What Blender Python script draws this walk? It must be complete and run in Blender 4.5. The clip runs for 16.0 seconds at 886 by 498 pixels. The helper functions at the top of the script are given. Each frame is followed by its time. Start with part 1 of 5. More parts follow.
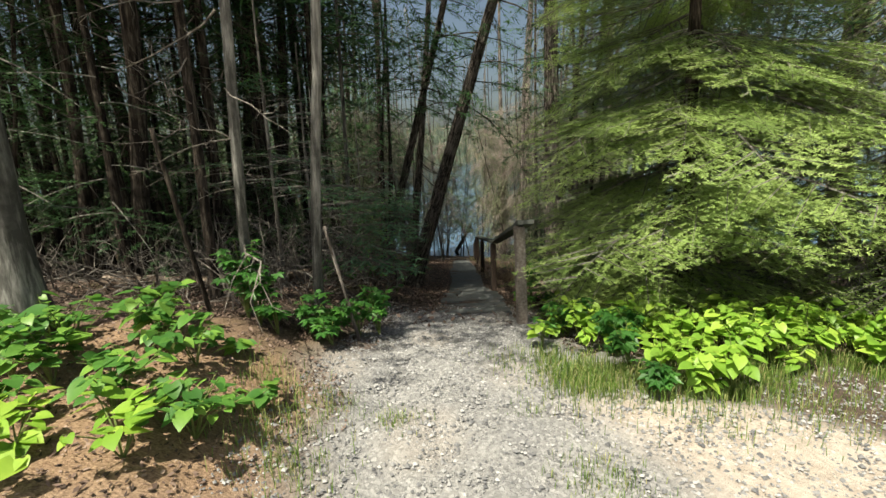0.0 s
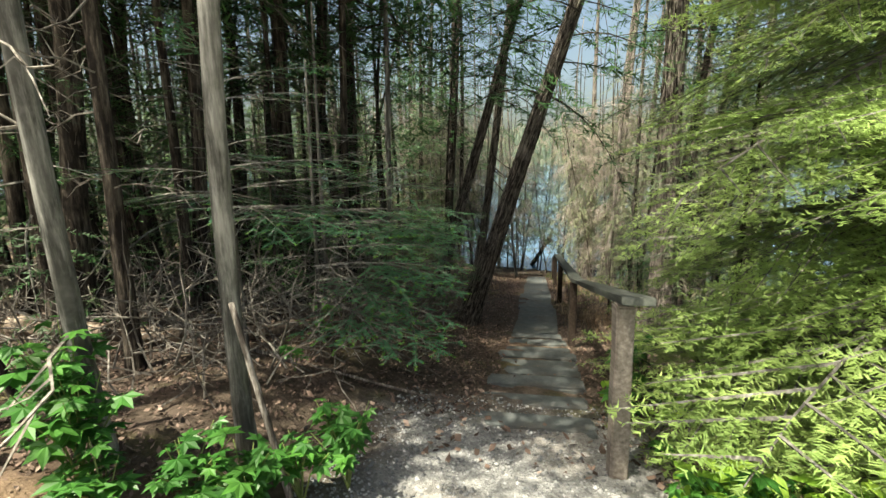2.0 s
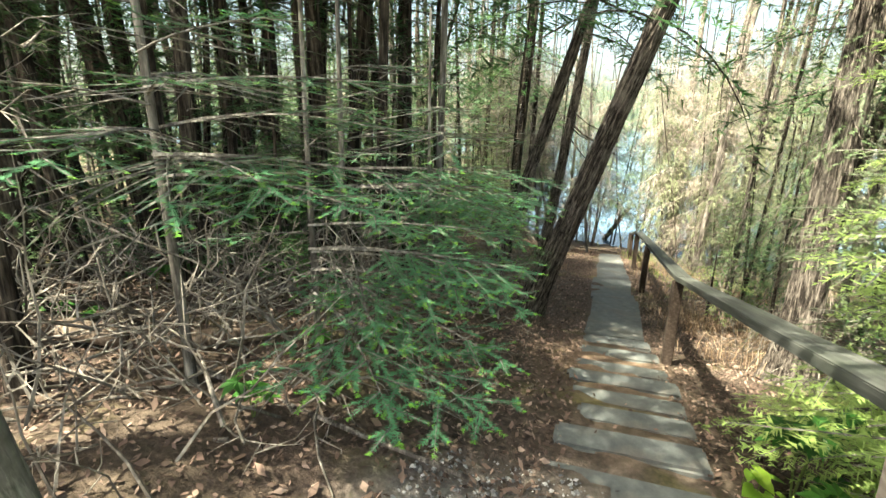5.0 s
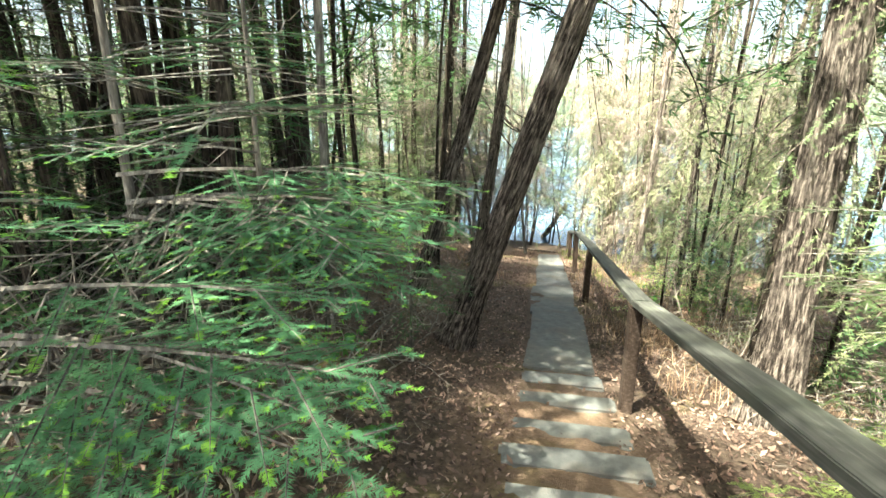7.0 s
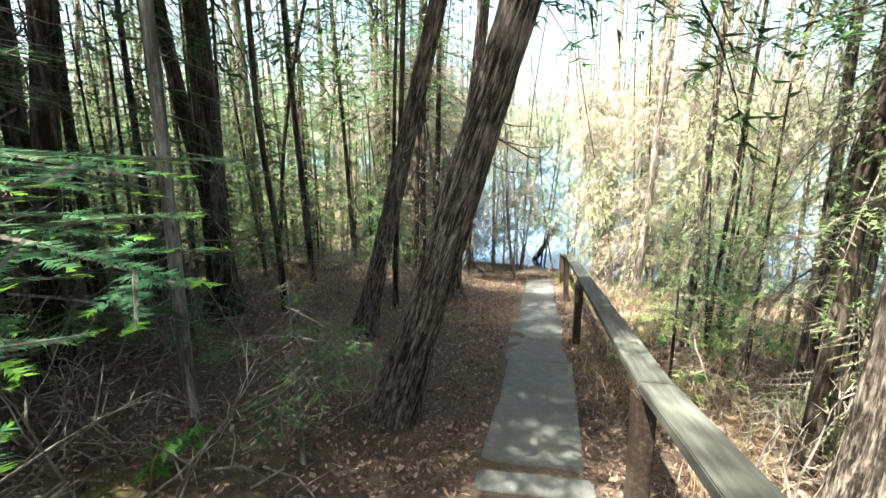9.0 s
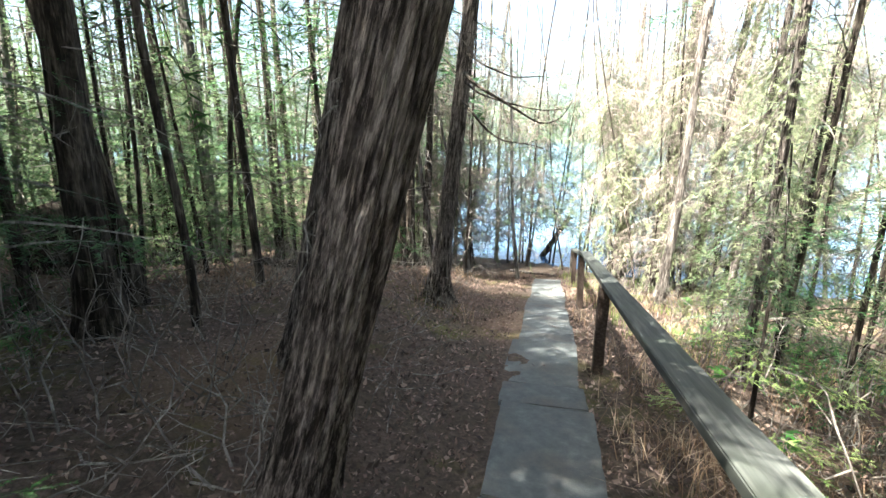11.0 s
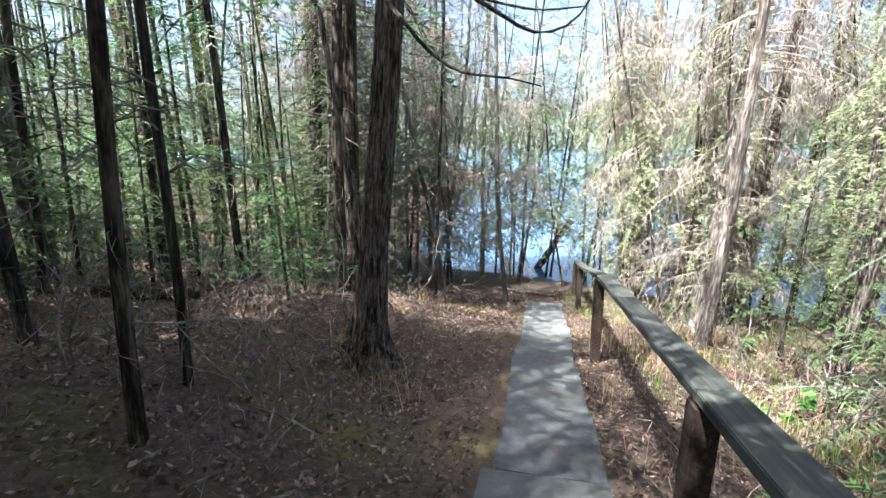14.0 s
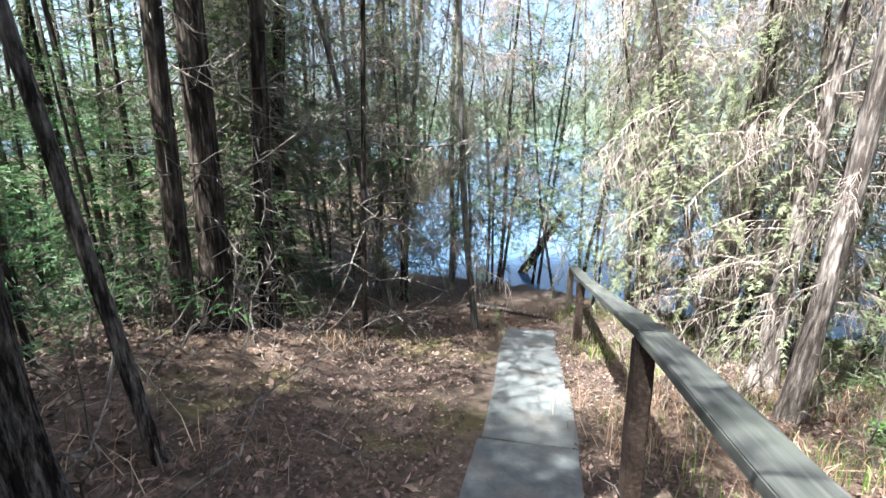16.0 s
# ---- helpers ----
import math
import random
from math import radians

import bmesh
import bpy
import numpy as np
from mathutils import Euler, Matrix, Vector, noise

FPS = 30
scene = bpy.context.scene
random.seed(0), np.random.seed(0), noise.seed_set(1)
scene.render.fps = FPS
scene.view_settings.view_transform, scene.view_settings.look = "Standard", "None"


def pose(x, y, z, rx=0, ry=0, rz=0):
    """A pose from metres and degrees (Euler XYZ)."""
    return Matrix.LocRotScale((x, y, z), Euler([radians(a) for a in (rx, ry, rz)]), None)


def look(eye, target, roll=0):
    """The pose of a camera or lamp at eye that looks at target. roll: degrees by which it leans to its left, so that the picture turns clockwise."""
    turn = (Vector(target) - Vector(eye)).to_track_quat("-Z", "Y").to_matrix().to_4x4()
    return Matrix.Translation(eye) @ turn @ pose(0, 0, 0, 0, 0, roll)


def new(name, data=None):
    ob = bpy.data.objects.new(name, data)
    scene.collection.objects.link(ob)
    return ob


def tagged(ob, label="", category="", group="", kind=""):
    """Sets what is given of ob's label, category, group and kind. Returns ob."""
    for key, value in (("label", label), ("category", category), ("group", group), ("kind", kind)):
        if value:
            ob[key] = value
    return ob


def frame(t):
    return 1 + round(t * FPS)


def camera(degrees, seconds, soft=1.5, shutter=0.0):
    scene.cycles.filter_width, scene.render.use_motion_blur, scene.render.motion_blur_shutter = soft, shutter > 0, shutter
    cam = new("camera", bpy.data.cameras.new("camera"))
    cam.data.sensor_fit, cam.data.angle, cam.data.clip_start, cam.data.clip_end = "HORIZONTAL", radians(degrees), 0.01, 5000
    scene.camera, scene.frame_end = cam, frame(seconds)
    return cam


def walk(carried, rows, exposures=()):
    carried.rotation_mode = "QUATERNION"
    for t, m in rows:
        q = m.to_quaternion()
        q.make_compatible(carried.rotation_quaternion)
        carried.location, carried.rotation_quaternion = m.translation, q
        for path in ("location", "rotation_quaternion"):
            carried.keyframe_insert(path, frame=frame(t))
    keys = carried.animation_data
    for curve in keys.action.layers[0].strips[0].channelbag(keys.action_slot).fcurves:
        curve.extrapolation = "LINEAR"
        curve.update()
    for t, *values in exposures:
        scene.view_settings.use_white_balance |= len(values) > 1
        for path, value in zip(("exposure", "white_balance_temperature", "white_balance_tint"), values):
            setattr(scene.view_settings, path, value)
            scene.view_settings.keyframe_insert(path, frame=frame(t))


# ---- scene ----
cam = camera(86.9, 16.0)
METRES, EYE, TILT, LEAN, TURN = 13.0, (0.072, -0.284, 1.522), -10.96, 2.83, -0.59
ROWS = [
    (0.0, 0.0, 0.0, 0.0, 0.0, 0.0, -0.0),
    (0.5, 0.0077, 0.0385, 0.0069, 3.16, -0.17, -1.12),
    (1.0, 0.0134, 0.0775, 0.0168, 6.0, -0.32, -2.13),
    (1.5, 0.0151, 0.1148, 0.0256, 8.31, -0.01, -2.9),
    (2.0, 0.0156, 0.1498, 0.0351, 9.71, -0.44, -3.59),
    (2.5, 0.0137, 0.1743, 0.0398, 11.88, -1.62, -4.49),
    (3.0, 0.007, 0.1942, 0.0411, 14.24, -2.93, -5.56),
    (5.5, -0.0001, 0.2705, 0.0449, 17.6, -5.93, -6.75),
    (6.0, 0.0044, 0.2954, 0.0469, 14.63, -5.29, -5.91),
    (6.5, 0.004, 0.324, 0.0496, 11.63, -4.98, -4.96),
    (7.0, 0.0037, 0.3499, 0.0526, 10.49, -5.0, -4.61),
    (7.5, 0.0071, 0.373, 0.055, 9.81, -4.72, -4.22),
    (8.0, 0.0127, 0.3946, 0.0588, 9.68, -3.43, -3.96),
    (8.5, 0.0159, 0.4273, 0.0565, 9.88, -2.74, -4.03),
    (9.0, 0.0243, 0.4595, 0.0555, 10.21, -2.38, -4.06),
    (11.5, 0.0269, 0.6139, 0.0508, 11.57, -3.25, -4.88),
    (12.0, 0.027, 0.6459, 0.0502, 11.9, -2.48, -5.07),
    (12.5, 0.025, 0.68, 0.0498, 11.51, -2.49, -4.88),
    (13.0, 0.0261, 0.7138, 0.0545, 11.15, -2.41, -4.74),
    (13.5, 0.0255, 0.7425, 0.0592, 10.85, -2.4, -4.66),
    (14.0, 0.0281, 0.7831, 0.0581, 10.53, -2.54, -4.53),
    (14.5, 0.0263, 0.8363, 0.0598, 10.41, -2.51, -4.77),
    (15.0, 0.024, 0.881, 0.0627, 11.0, -3.39, -4.98),
    (15.5, 0.0302, 0.9293, 0.0701, 10.3, -3.68, -4.84),
    (16.0, 0.0365, 0.986, 0.0647, 9.13, -3.29, -4.48),
]
# the camera opens up as it goes from the sunlit gravel into the wood
EXPOSURES = [(0.0, 0.85, 7100, 3), (1.5, 1.42, 7200, 1), (3.0, 2.58, 7400, 0), (5.5, 3.10, 7500, -1), (7.0, 3.40, 7300, 1), (9.0, 3.40, 7050, 5), (12.0, 3.55, 6200, 7), (14.0, 2.93, 6050, 9), (16.0, 2.88, 5950, 10)]
walk(cam, [(t, pose(*EYE, TILT, LEAN, TURN) @ pose(METRES * x, METRES * y, METRES * z, 90 + pitch, roll, yaw)) for t, x, y, z, yaw, pitch, roll in ROWS],
     EXPOSURES)

# ---------------------------------------------------------------- light
SUN_FROM = Vector((-0.308, -0.391, 1.0)).normalized()
elev, azim = math.asin(SUN_FROM.z), math.atan2(SUN_FROM.x, SUN_FROM.y)
world = bpy.data.worlds.new("sky")
scene.world = world
world.use_nodes = True
wn = world.node_tree
sky = wn.nodes.new("ShaderNodeTexSky")
sky.sky_type, sky.sun_disc = "NISHITA", False
sky.sun_elevation, sky.sun_rotation = elev, azim
sky.air_density, sky.dust_density = 1.0, 5.0
wn.links.new(sky.outputs[0], wn.nodes["Background"].inputs[0])
wn.nodes["Background"].inputs[1].default_value = 0.07
sun = new("sun", bpy.data.lights.new("sun", "SUN"))
sun.data.energy, sun.data.angle, sun.data.color = 5.0, radians(0.6), (1.0, 0.95, 0.87)
sun.matrix_world = look((0, 0, 40), Vector((0, 0, 40)) - SUN_FROM)


# ---------------------------------------------------------------- materials
class Nodes:
    """A small writer of node materials."""

    def __init__(self, name):
        self.mat = bpy.data.materials.new(name)
        self.mat.use_nodes = True
        self.t = self.mat.node_tree
        self.bsdf = self.t.nodes["Principled BSDF"]
        self.out = self.t.nodes["Material Output"]
        self.coord = self.t.nodes.new("ShaderNodeTexCoord")

    def put(self, a, b):
        self.t.links.new(a, b)

    def where(self, space="Object", scale=(1, 1, 1)):
        m = self.t.nodes.new("ShaderNodeMapping")
        m.inputs["Scale"].default_value = scale
        self.put(self.coord.outputs[space], m.inputs[0])
        return m.outputs[0]

    def world_place(self, scale=(1, 1, 1)):
        g = self.t.nodes.new("ShaderNodeNewGeometry")
        m = self.t.nodes.new("ShaderNodeMapping")
        m.inputs["Scale"].default_value = scale
        self.put(g.outputs["Position"], m.inputs[0])
        return m.outputs[0]

    def noise(self, at, scale, detail=6.0, rough=0.6):
        n = self.t.nodes.new("ShaderNodeTexNoise")
        n.inputs["Scale"].default_value, n.inputs["Detail"].default_value, n.inputs["Roughness"].default_value = scale, detail, rough
        self.put(at, n.inputs["Vector"])
        return n.outputs["Fac"]

    def voronoi(self, at, scale, out="Color", feature="F1"):
        n = self.t.nodes.new("ShaderNodeTexVoronoi")
        n.feature = feature
        n.inputs["Scale"].default_value = scale
        self.put(at, n.inputs["Vector"])
        return n.outputs[out]

    def ramp(self, fac, stops):
        r = self.t.nodes.new("ShaderNodeValToRGB")
        e = r.color_ramp.elements
        while len(e) < len(stops):
            e.new(0.5)
        for k, (p, c) in enumerate(stops):
            e[k].position = p
            e[k].color = (*c, 1) if len(c) == 3 else (c[0], c[0], c[0], 1)
        self.put(fac, r.inputs[0])
        return r.outputs[0]

    def mix(self, fac, a, b, how="MIX"):
        m = self.t.nodes.new("ShaderNodeMix")
        m.data_type, m.blend_type = "RGBA", how
        for sock, v in ((m.inputs[0], fac), (m.inputs[6], a), (m.inputs[7], b)):
            if isinstance(v, bpy.types.NodeSocket):
                self.put(v, sock)
            elif isinstance(v, tuple):
                sock.default_value = (*v, 1)
            else:
                sock.default_value = v
        return m.outputs[2]

    def bump(self, fac, strength, dist):
        b = self.t.nodes.new("ShaderNodeBump")
        b.inputs["Strength"].default_value, b.inputs["Distance"].default_value = strength, dist
        self.put(fac, b.inputs["Height"])
        self.put(b.outputs[0], self.bsdf.inputs["Normal"])

    def rand(self):
        return self.t.nodes.new("ShaderNodeObjectInfo").outputs["Random"]

    def island(self):
        return self.t.nodes.new("ShaderNodeNewGeometry").outputs["Random Per Island"]

    def attr(self, name):
        a = self.t.nodes.new("ShaderNodeAttribute")
        a.attribute_name = name
        return a.outputs["Fac"]

    def done(self, colour, rough=0.8, spec=0.3):
        if isinstance(colour, tuple):
            self.bsdf.inputs["Base Color"].default_value = (*colour, 1)
        else:
            self.put(colour, self.bsdf.inputs["Base Color"])
        self.bsdf.inputs["Roughness"].default_value = rough
        self.bsdf.inputs["Specular IOR Level"].default_value = spec
        return self.mat

    def leafy(self, colour, rough=0.5, through_share=0.35):
        """A leaf: part of the light comes through it."""
        self.done(colour, rough, 0.35)
        tr, mx = self.t.nodes.new("ShaderNodeBsdfTranslucent"), self.t.nodes.new("ShaderNodeMixShader")
        self.put(colour, tr.inputs[0])
        mx.inputs[0].default_value = through_share
        self.put(self.bsdf.outputs[0], mx.inputs[1])
        self.put(tr.outputs[0], mx.inputs[2])
        self.put(mx.outputs[0], self.out.inputs[0])
        return self.mat


def bark(name, dark, mid, light, stretch=9.0, relief=0.02):
    """Bark with furrows that run up the trunk, plates between them and lichen stains."""
    n = Nodes(name)
    a = n.noise(n.where("Object", (stretch, stretch, stretch * 0.13)), 2.6, 9, 0.72)
    f = n.noise(n.where("Object", (stretch * 3, stretch * 3, stretch * 0.5)), 2.0, 4, 0.6)
    b = n.noise(n.where("Object"), 3.0, 5, 0.65)
    c = n.ramp(a, [(0.44, dark), (0.50, mid), (0.59, light)])
    c = n.mix(n.ramp(f, [(0.4, (0.7,)), (0.6, (0.0,))]), c, dark)
    c = n.mix(n.ramp(b, [(0.5, (0.0,)), (0.75, (0.5,))]), c, light)
    n.bump(n.mix(0.4, a, f), 1.0, relief)
    return n.done(c, 0.92, 0.15)


BARK_CEDAR = bark("shaggy_bark", (0.02, 0.016, 0.014), (0.14, 0.118, 0.104), (0.31, 0.272, 0.242), 14, 0.05)
BARK_DARK = bark("dark_bark", (0.014, 0.011, 0.009), (0.05, 0.04, 0.032), (0.13, 0.11, 0.09), 8, 0.02)
BARK_GREY = bark("grey_bark", (0.055, 0.05, 0.045), (0.15, 0.14, 0.125), (0.29, 0.275, 0.25), 6, 0.008)
BARK_ALDER = bark("pale_grey_bark", (0.06, 0.058, 0.053), (0.15, 0.146, 0.134), (0.3, 0.292, 0.272), 5, 0.006)
BARK_PALE = bark("pale_bark", (0.06, 0.05, 0.044), (0.17, 0.148, 0.13), (0.36, 0.325, 0.295), 9, 0.015)
BARK_TAN = bark("tan_twig_bark", (0.13, 0.105, 0.09), (0.29, 0.245, 0.21), (0.46, 0.41, 0.37), 6, 0.004)
TWIG = bark("dead_twig", (0.08, 0.07, 0.061), (0.18, 0.16, 0.14), (0.32, 0.295, 0.265), 5, 0.003)


def needle(name, dark, mid, tip):
    n = Nodes(name)
    c = n.ramp(n.noise(n.world_place(), 1.7, 5), [(0.35, dark), (0.55, mid), (0.75, tip)])
    c = n.mix(n.ramp(n.island(), [(0.0, (0.0,)), (1.0, (0.5,))]), c, dark)
    return n.leafy(c, 0.55, 0.3)


NEEDLE = needle("fir_needles", (0.022, 0.06, 0.02), (0.045, 0.115, 0.032), (0.10, 0.2, 0.05))
NEEDLE_FRESH = needle("fresh_needles", (0.18, 0.27, 0.075), (0.34, 0.46, 0.14), (0.48, 0.58, 0.22))
NEEDLE_SOFT = needle("soft_grey_green_needles", (0.05, 0.085, 0.035), (0.11, 0.165, 0.065), (0.2, 0.265, 0.11))
NEEDLE_BLUE = needle("fir_needles_blue_green", (0.04, 0.125, 0.06), (0.095, 0.245, 0.12), (0.15, 0.33, 0.14))
NEEDLE_CEDAR = needle("cedar_sprays", (0.10, 0.125, 0.06), (0.19, 0.215, 0.115), (0.31, 0.325, 0.2))
TIP_BRIGHT = needle("bright_shoots", (0.1, 0.25, 0.035), (0.16, 0.34, 0.05), (0.26, 0.46, 0.08))
FRESH_OF = {"fir_needles": NEEDLE, "fresh_needles": NEEDLE_FRESH, "fir_needles_blue_green": TIP_BRIGHT, "cedar_sprays": NEEDLE_CEDAR, "soft_grey_green_needles": NEEDLE_SOFT}


def leaf_mat(name, a, b, c):
    n = Nodes(name)
    col = n.ramp(n.rand(), [(0.0, a), (0.5, b), (1.0, c)])
    col = n.mix(n.ramp(n.noise(n.where("Object", (1, 1, 1)), 30, 3), [(0.3, (0.0,)), (0.8, (0.35,))]), col, a)
    return n.leafy(col, 0.42, 0.4)


# bright leaf for sunlit plants, darker copy below: sun and shade in the colour
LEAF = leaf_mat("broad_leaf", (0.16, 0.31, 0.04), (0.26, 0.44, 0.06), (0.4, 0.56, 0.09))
LEAF_DEEP = leaf_mat("shaded_green_leaf", (0.05, 0.15, 0.03), (0.1, 0.24, 0.045), (0.24, 0.42, 0.07))
# maple green darkened: the shade at the wood's edge is in its colour
LEAF_SHADE = leaf_mat("maple_leaf_shade", (0.03, 0.1, 0.02), (0.05, 0.16, 0.03), (0.09, 0.24, 0.04))
n = Nodes("grass_blades")
GRASS = n.leafy(n.ramp(n.island(), [(0.0, (0.08, 0.15, 0.03)), (0.6, (0.16, 0.26, 0.05)), (1.0, (0.42, 0.38, 0.18))]), 0.5, 0.35)
n = Nodes("dry_litter")
LITTER = n.done(n.ramp(n.island(), [(0.0, (0.028, 0.019, 0.015)), (0.35, (0.085, 0.057, 0.045)), (0.75, (0.18, 0.122, 0.097)), (1.0, (0.29, 0.215, 0.175))]), 0.8, 0.25)
n = Nodes("dry_grass")
STRAW = n.done(n.ramp(n.island(), [(0.0, (0.11, 0.07, 0.045)), (0.6, (0.25, 0.17, 0.11)), (1.0, (0.4, 0.32, 0.23))]), 0.8, 0.2)
n = Nodes("gravel_stone")
STONE = n.done(n.ramp(n.island(), [(0.0, (0.1, 0.101, 0.108)), (0.6, (0.22, 0.22, 0.223)), (1.0, (0.42, 0.415, 0.41))]), 0.85, 0.25)
n = Nodes("moss")
MOSS = n.done(n.ramp(n.noise(n.where("Object"), 25, 5), [(0.3, (0.03, 0.036, 0.012)), (0.6, (0.075, 0.08, 0.024)), (0.8, (0.13, 0.125, 0.045))]), 0.95, 0.1)

# forest floor: brown litter, gravel at the entrance, moss in places
n = Nodes("forest_floor")
p = n.world_place()
lit = n.ramp(n.noise(p, 22, 8, 0.75), [(0.3, (0.028, 0.021, 0.017)), (0.5, (0.085, 0.062, 0.05)), (0.66, (0.15, 0.113, 0.092)), (0.8, (0.26, 0.205, 0.165))])
lit = n.mix(n.ramp(n.noise(p, 1.6, 4), [(0.42, (0.0,)), (0.68, (0.65,))]), lit, (0.075, 0.06, 0.042))
moss = n.ramp(n.noise(p, 1.1, 5), [(0.55, (0.0,)), (0.67, (0.6,))])
lit = n.mix(moss, lit, n.ramp(n.noise(p, 30, 4), [(0.3, (0.05, 0.06, 0.015)), (0.7, (0.17, 0.16, 0.04))]))
grav = n.mix(0.4, n.ramp(n.voronoi(p, 60), [(0.0, (0.11, 0.112, 0.12)), (0.5, (0.24, 0.24, 0.243)), (1.0, (0.43, 0.425, 0.42))]),
             n.ramp(n.noise(p, 4, 6), [(0.3, (0.17, 0.168, 0.167)), (0.7, (0.33, 0.32, 0.3))]))
sand = n.ramp(n.noise(p, 14, 7, 0.7), [(0.3, (0.32, 0.265, 0.215)), (0.7, (0.52, 0.465, 0.405))])
grav = n.mix(n.attr("sand"), grav, sand)
pine = n.ramp(n.noise(n.world_place((30, 60, 30)), 2.0, 6), [(0.3, (0.12, 0.07, 0.042)), (0.7, (0.36, 0.25, 0.165))])
lit = n.mix(n.attr("pine"), lit, pine)
FLOOR = n.done(n.mix(n.attr("gravel"), lit, grav), 0.92, 0.2)
n.bump(n.noise(p, 40, 6, 0.7), 0.7, 0.03)

n = Nodes("worn_concrete")
p = n.where("Object")
c = n.ramp(n.noise(p, 9, 8, 0.7), [(0.3, (0.065, 0.073, 0.075)), (0.55, (0.108, 0.118, 0.12)), (0.75, (0.175, 0.186, 0.186))])
c = n.mix(n.ramp(n.noise(p, 2.3, 6, 0.65), [(0.5, (0.0,)), (0.7, (0.55,))]), c, (0.12, 0.085, 0.06))
c = n.mix(n.ramp(n.rand(), [(0.0, (0.0,)), (1.0, (0.2,))]), c, (0.15, 0.16, 0.14))
n.bump(n.noise(p, 60, 6, 0.7), 0.5, 0.006)
CONCRETE = n.done(c, 0.9, 0.2)


def timber(name, a, b, c, moss=0.0):
    n = Nodes(name)
    g = n.noise(n.where("Object", (40, 2.0, 40)), 1.0, 8, 0.6)
    col = n.ramp(g, [(0.3, a), (0.52, b), (0.75, c)])
    col = n.mix(n.ramp(n.noise(n.where("Object"), 2.5, 5), [(0.48, (0.0,)), (0.72, (0.6 + moss,))]), col, (0.085, 0.10, 0.075) if moss else a)
    n.bump(g, 0.5, 0.004)
    return n.done(col, 0.85, 0.2)


RAIL_WOOD = timber("weathered_rail_board", (0.042, 0.045, 0.042), (0.07, 0.075, 0.069), (0.13, 0.133, 0.122), 0.1)
POST_WOOD = timber("dark_stained_post", (0.025, 0.018, 0.014), (0.055, 0.04, 0.032), (0.12, 0.09, 0.075))
POST_GREY = timber("grey_post_wood", (0.12, 0.1, 0.085), (0.22, 0.19, 0.165), (0.36, 0.32, 0.28))
LOG_WOOD = bark("fallen_log_wood", (0.08, 0.057, 0.042), (0.18, 0.135, 0.105), (0.34, 0.275, 0.22), 6, 0.01)

n = Nodes("lake_water")
p = n.world_place((1.0, 1.6, 1))
n.bump(n.noise(p, 2.2, 6, 0.6), 0.12, 0.06)
WATER = n.done(n.ramp(n.noise(n.world_place(), 0.12, 3), [(0.3, (0.045, 0.095, 0.16)), (0.7, (0.085, 0.15, 0.23))]), 0.14, 0.5)
# lighter and greyer than the trees' own green: haze put into the colour
n = Nodes("hazy_far_wood")
FAR = n.done(n.ramp(n.island(), [(0.0, (0.08, 0.11, 0.088)), (1.0, (0.145, 0.175, 0.14))]), 0.9, 0.1)


# ---------------------------------------------------------------- mesh writing
class Geo:
    """Triangles gathered into one mesh; mi is the material's slot."""

    def __init__(self):
        self.v, self.f, self.m, self.count = [], [], [], 0

    def add(self, v, f, mi=0):
        v, f = np.asarray(v, np.float32), np.asarray(f, np.int32)
        if len(f):
            self.v.append(v), self.f.append(f + self.count), self.m.append(np.full(len(f), mi, np.int32))
            self.count += len(v)
        return self

    def arrays(self):
        return np.concatenate(self.v), np.concatenate(self.f), np.concatenate(self.m)

    def add_geo(self, arr, mat, shift=0):
        v, f, m = arr
        R, t = np.array(mat.to_3x3(), np.float32), np.array(mat.translation, np.float32)
        self.v.append(v @ R.T + t), self.f.append(f + self.count), self.m.append(m + shift)
        self.count += len(v)

    def mesh(self, name, mats, smooth=False):
        v, f, m = self.arrays()
        me = bpy.data.meshes.new(name)
        me.vertices.add(len(v))
        me.vertices.foreach_set("co", v.astype(np.float32).ravel())
        me.loops.add(len(f) * 3)
        me.loops.foreach_set("vertex_index", f.astype(np.int32).ravel())
        me.polygons.add(len(f))
        me.polygons.foreach_set("loop_start", np.arange(0, len(f) * 3, 3, dtype=np.int32))
        me.polygons.foreach_set("material_index", m.astype(np.int32))
        me.polygons.foreach_set("use_smooth", np.full(len(f), smooth))
        for mt in mats:
            me.materials.append(mt)
        me.update(calc_edges=True)
        return me


def hold(name, x, y, z):
    """The empty at a thing's base."""
    e = new(name)
    e.location = (x, y, z)
    return e


def part(name, data, parent, label=""):
    ob = new(name, data)
    ob.parent = parent
    if label:
        ob["label"] = label
    return ob


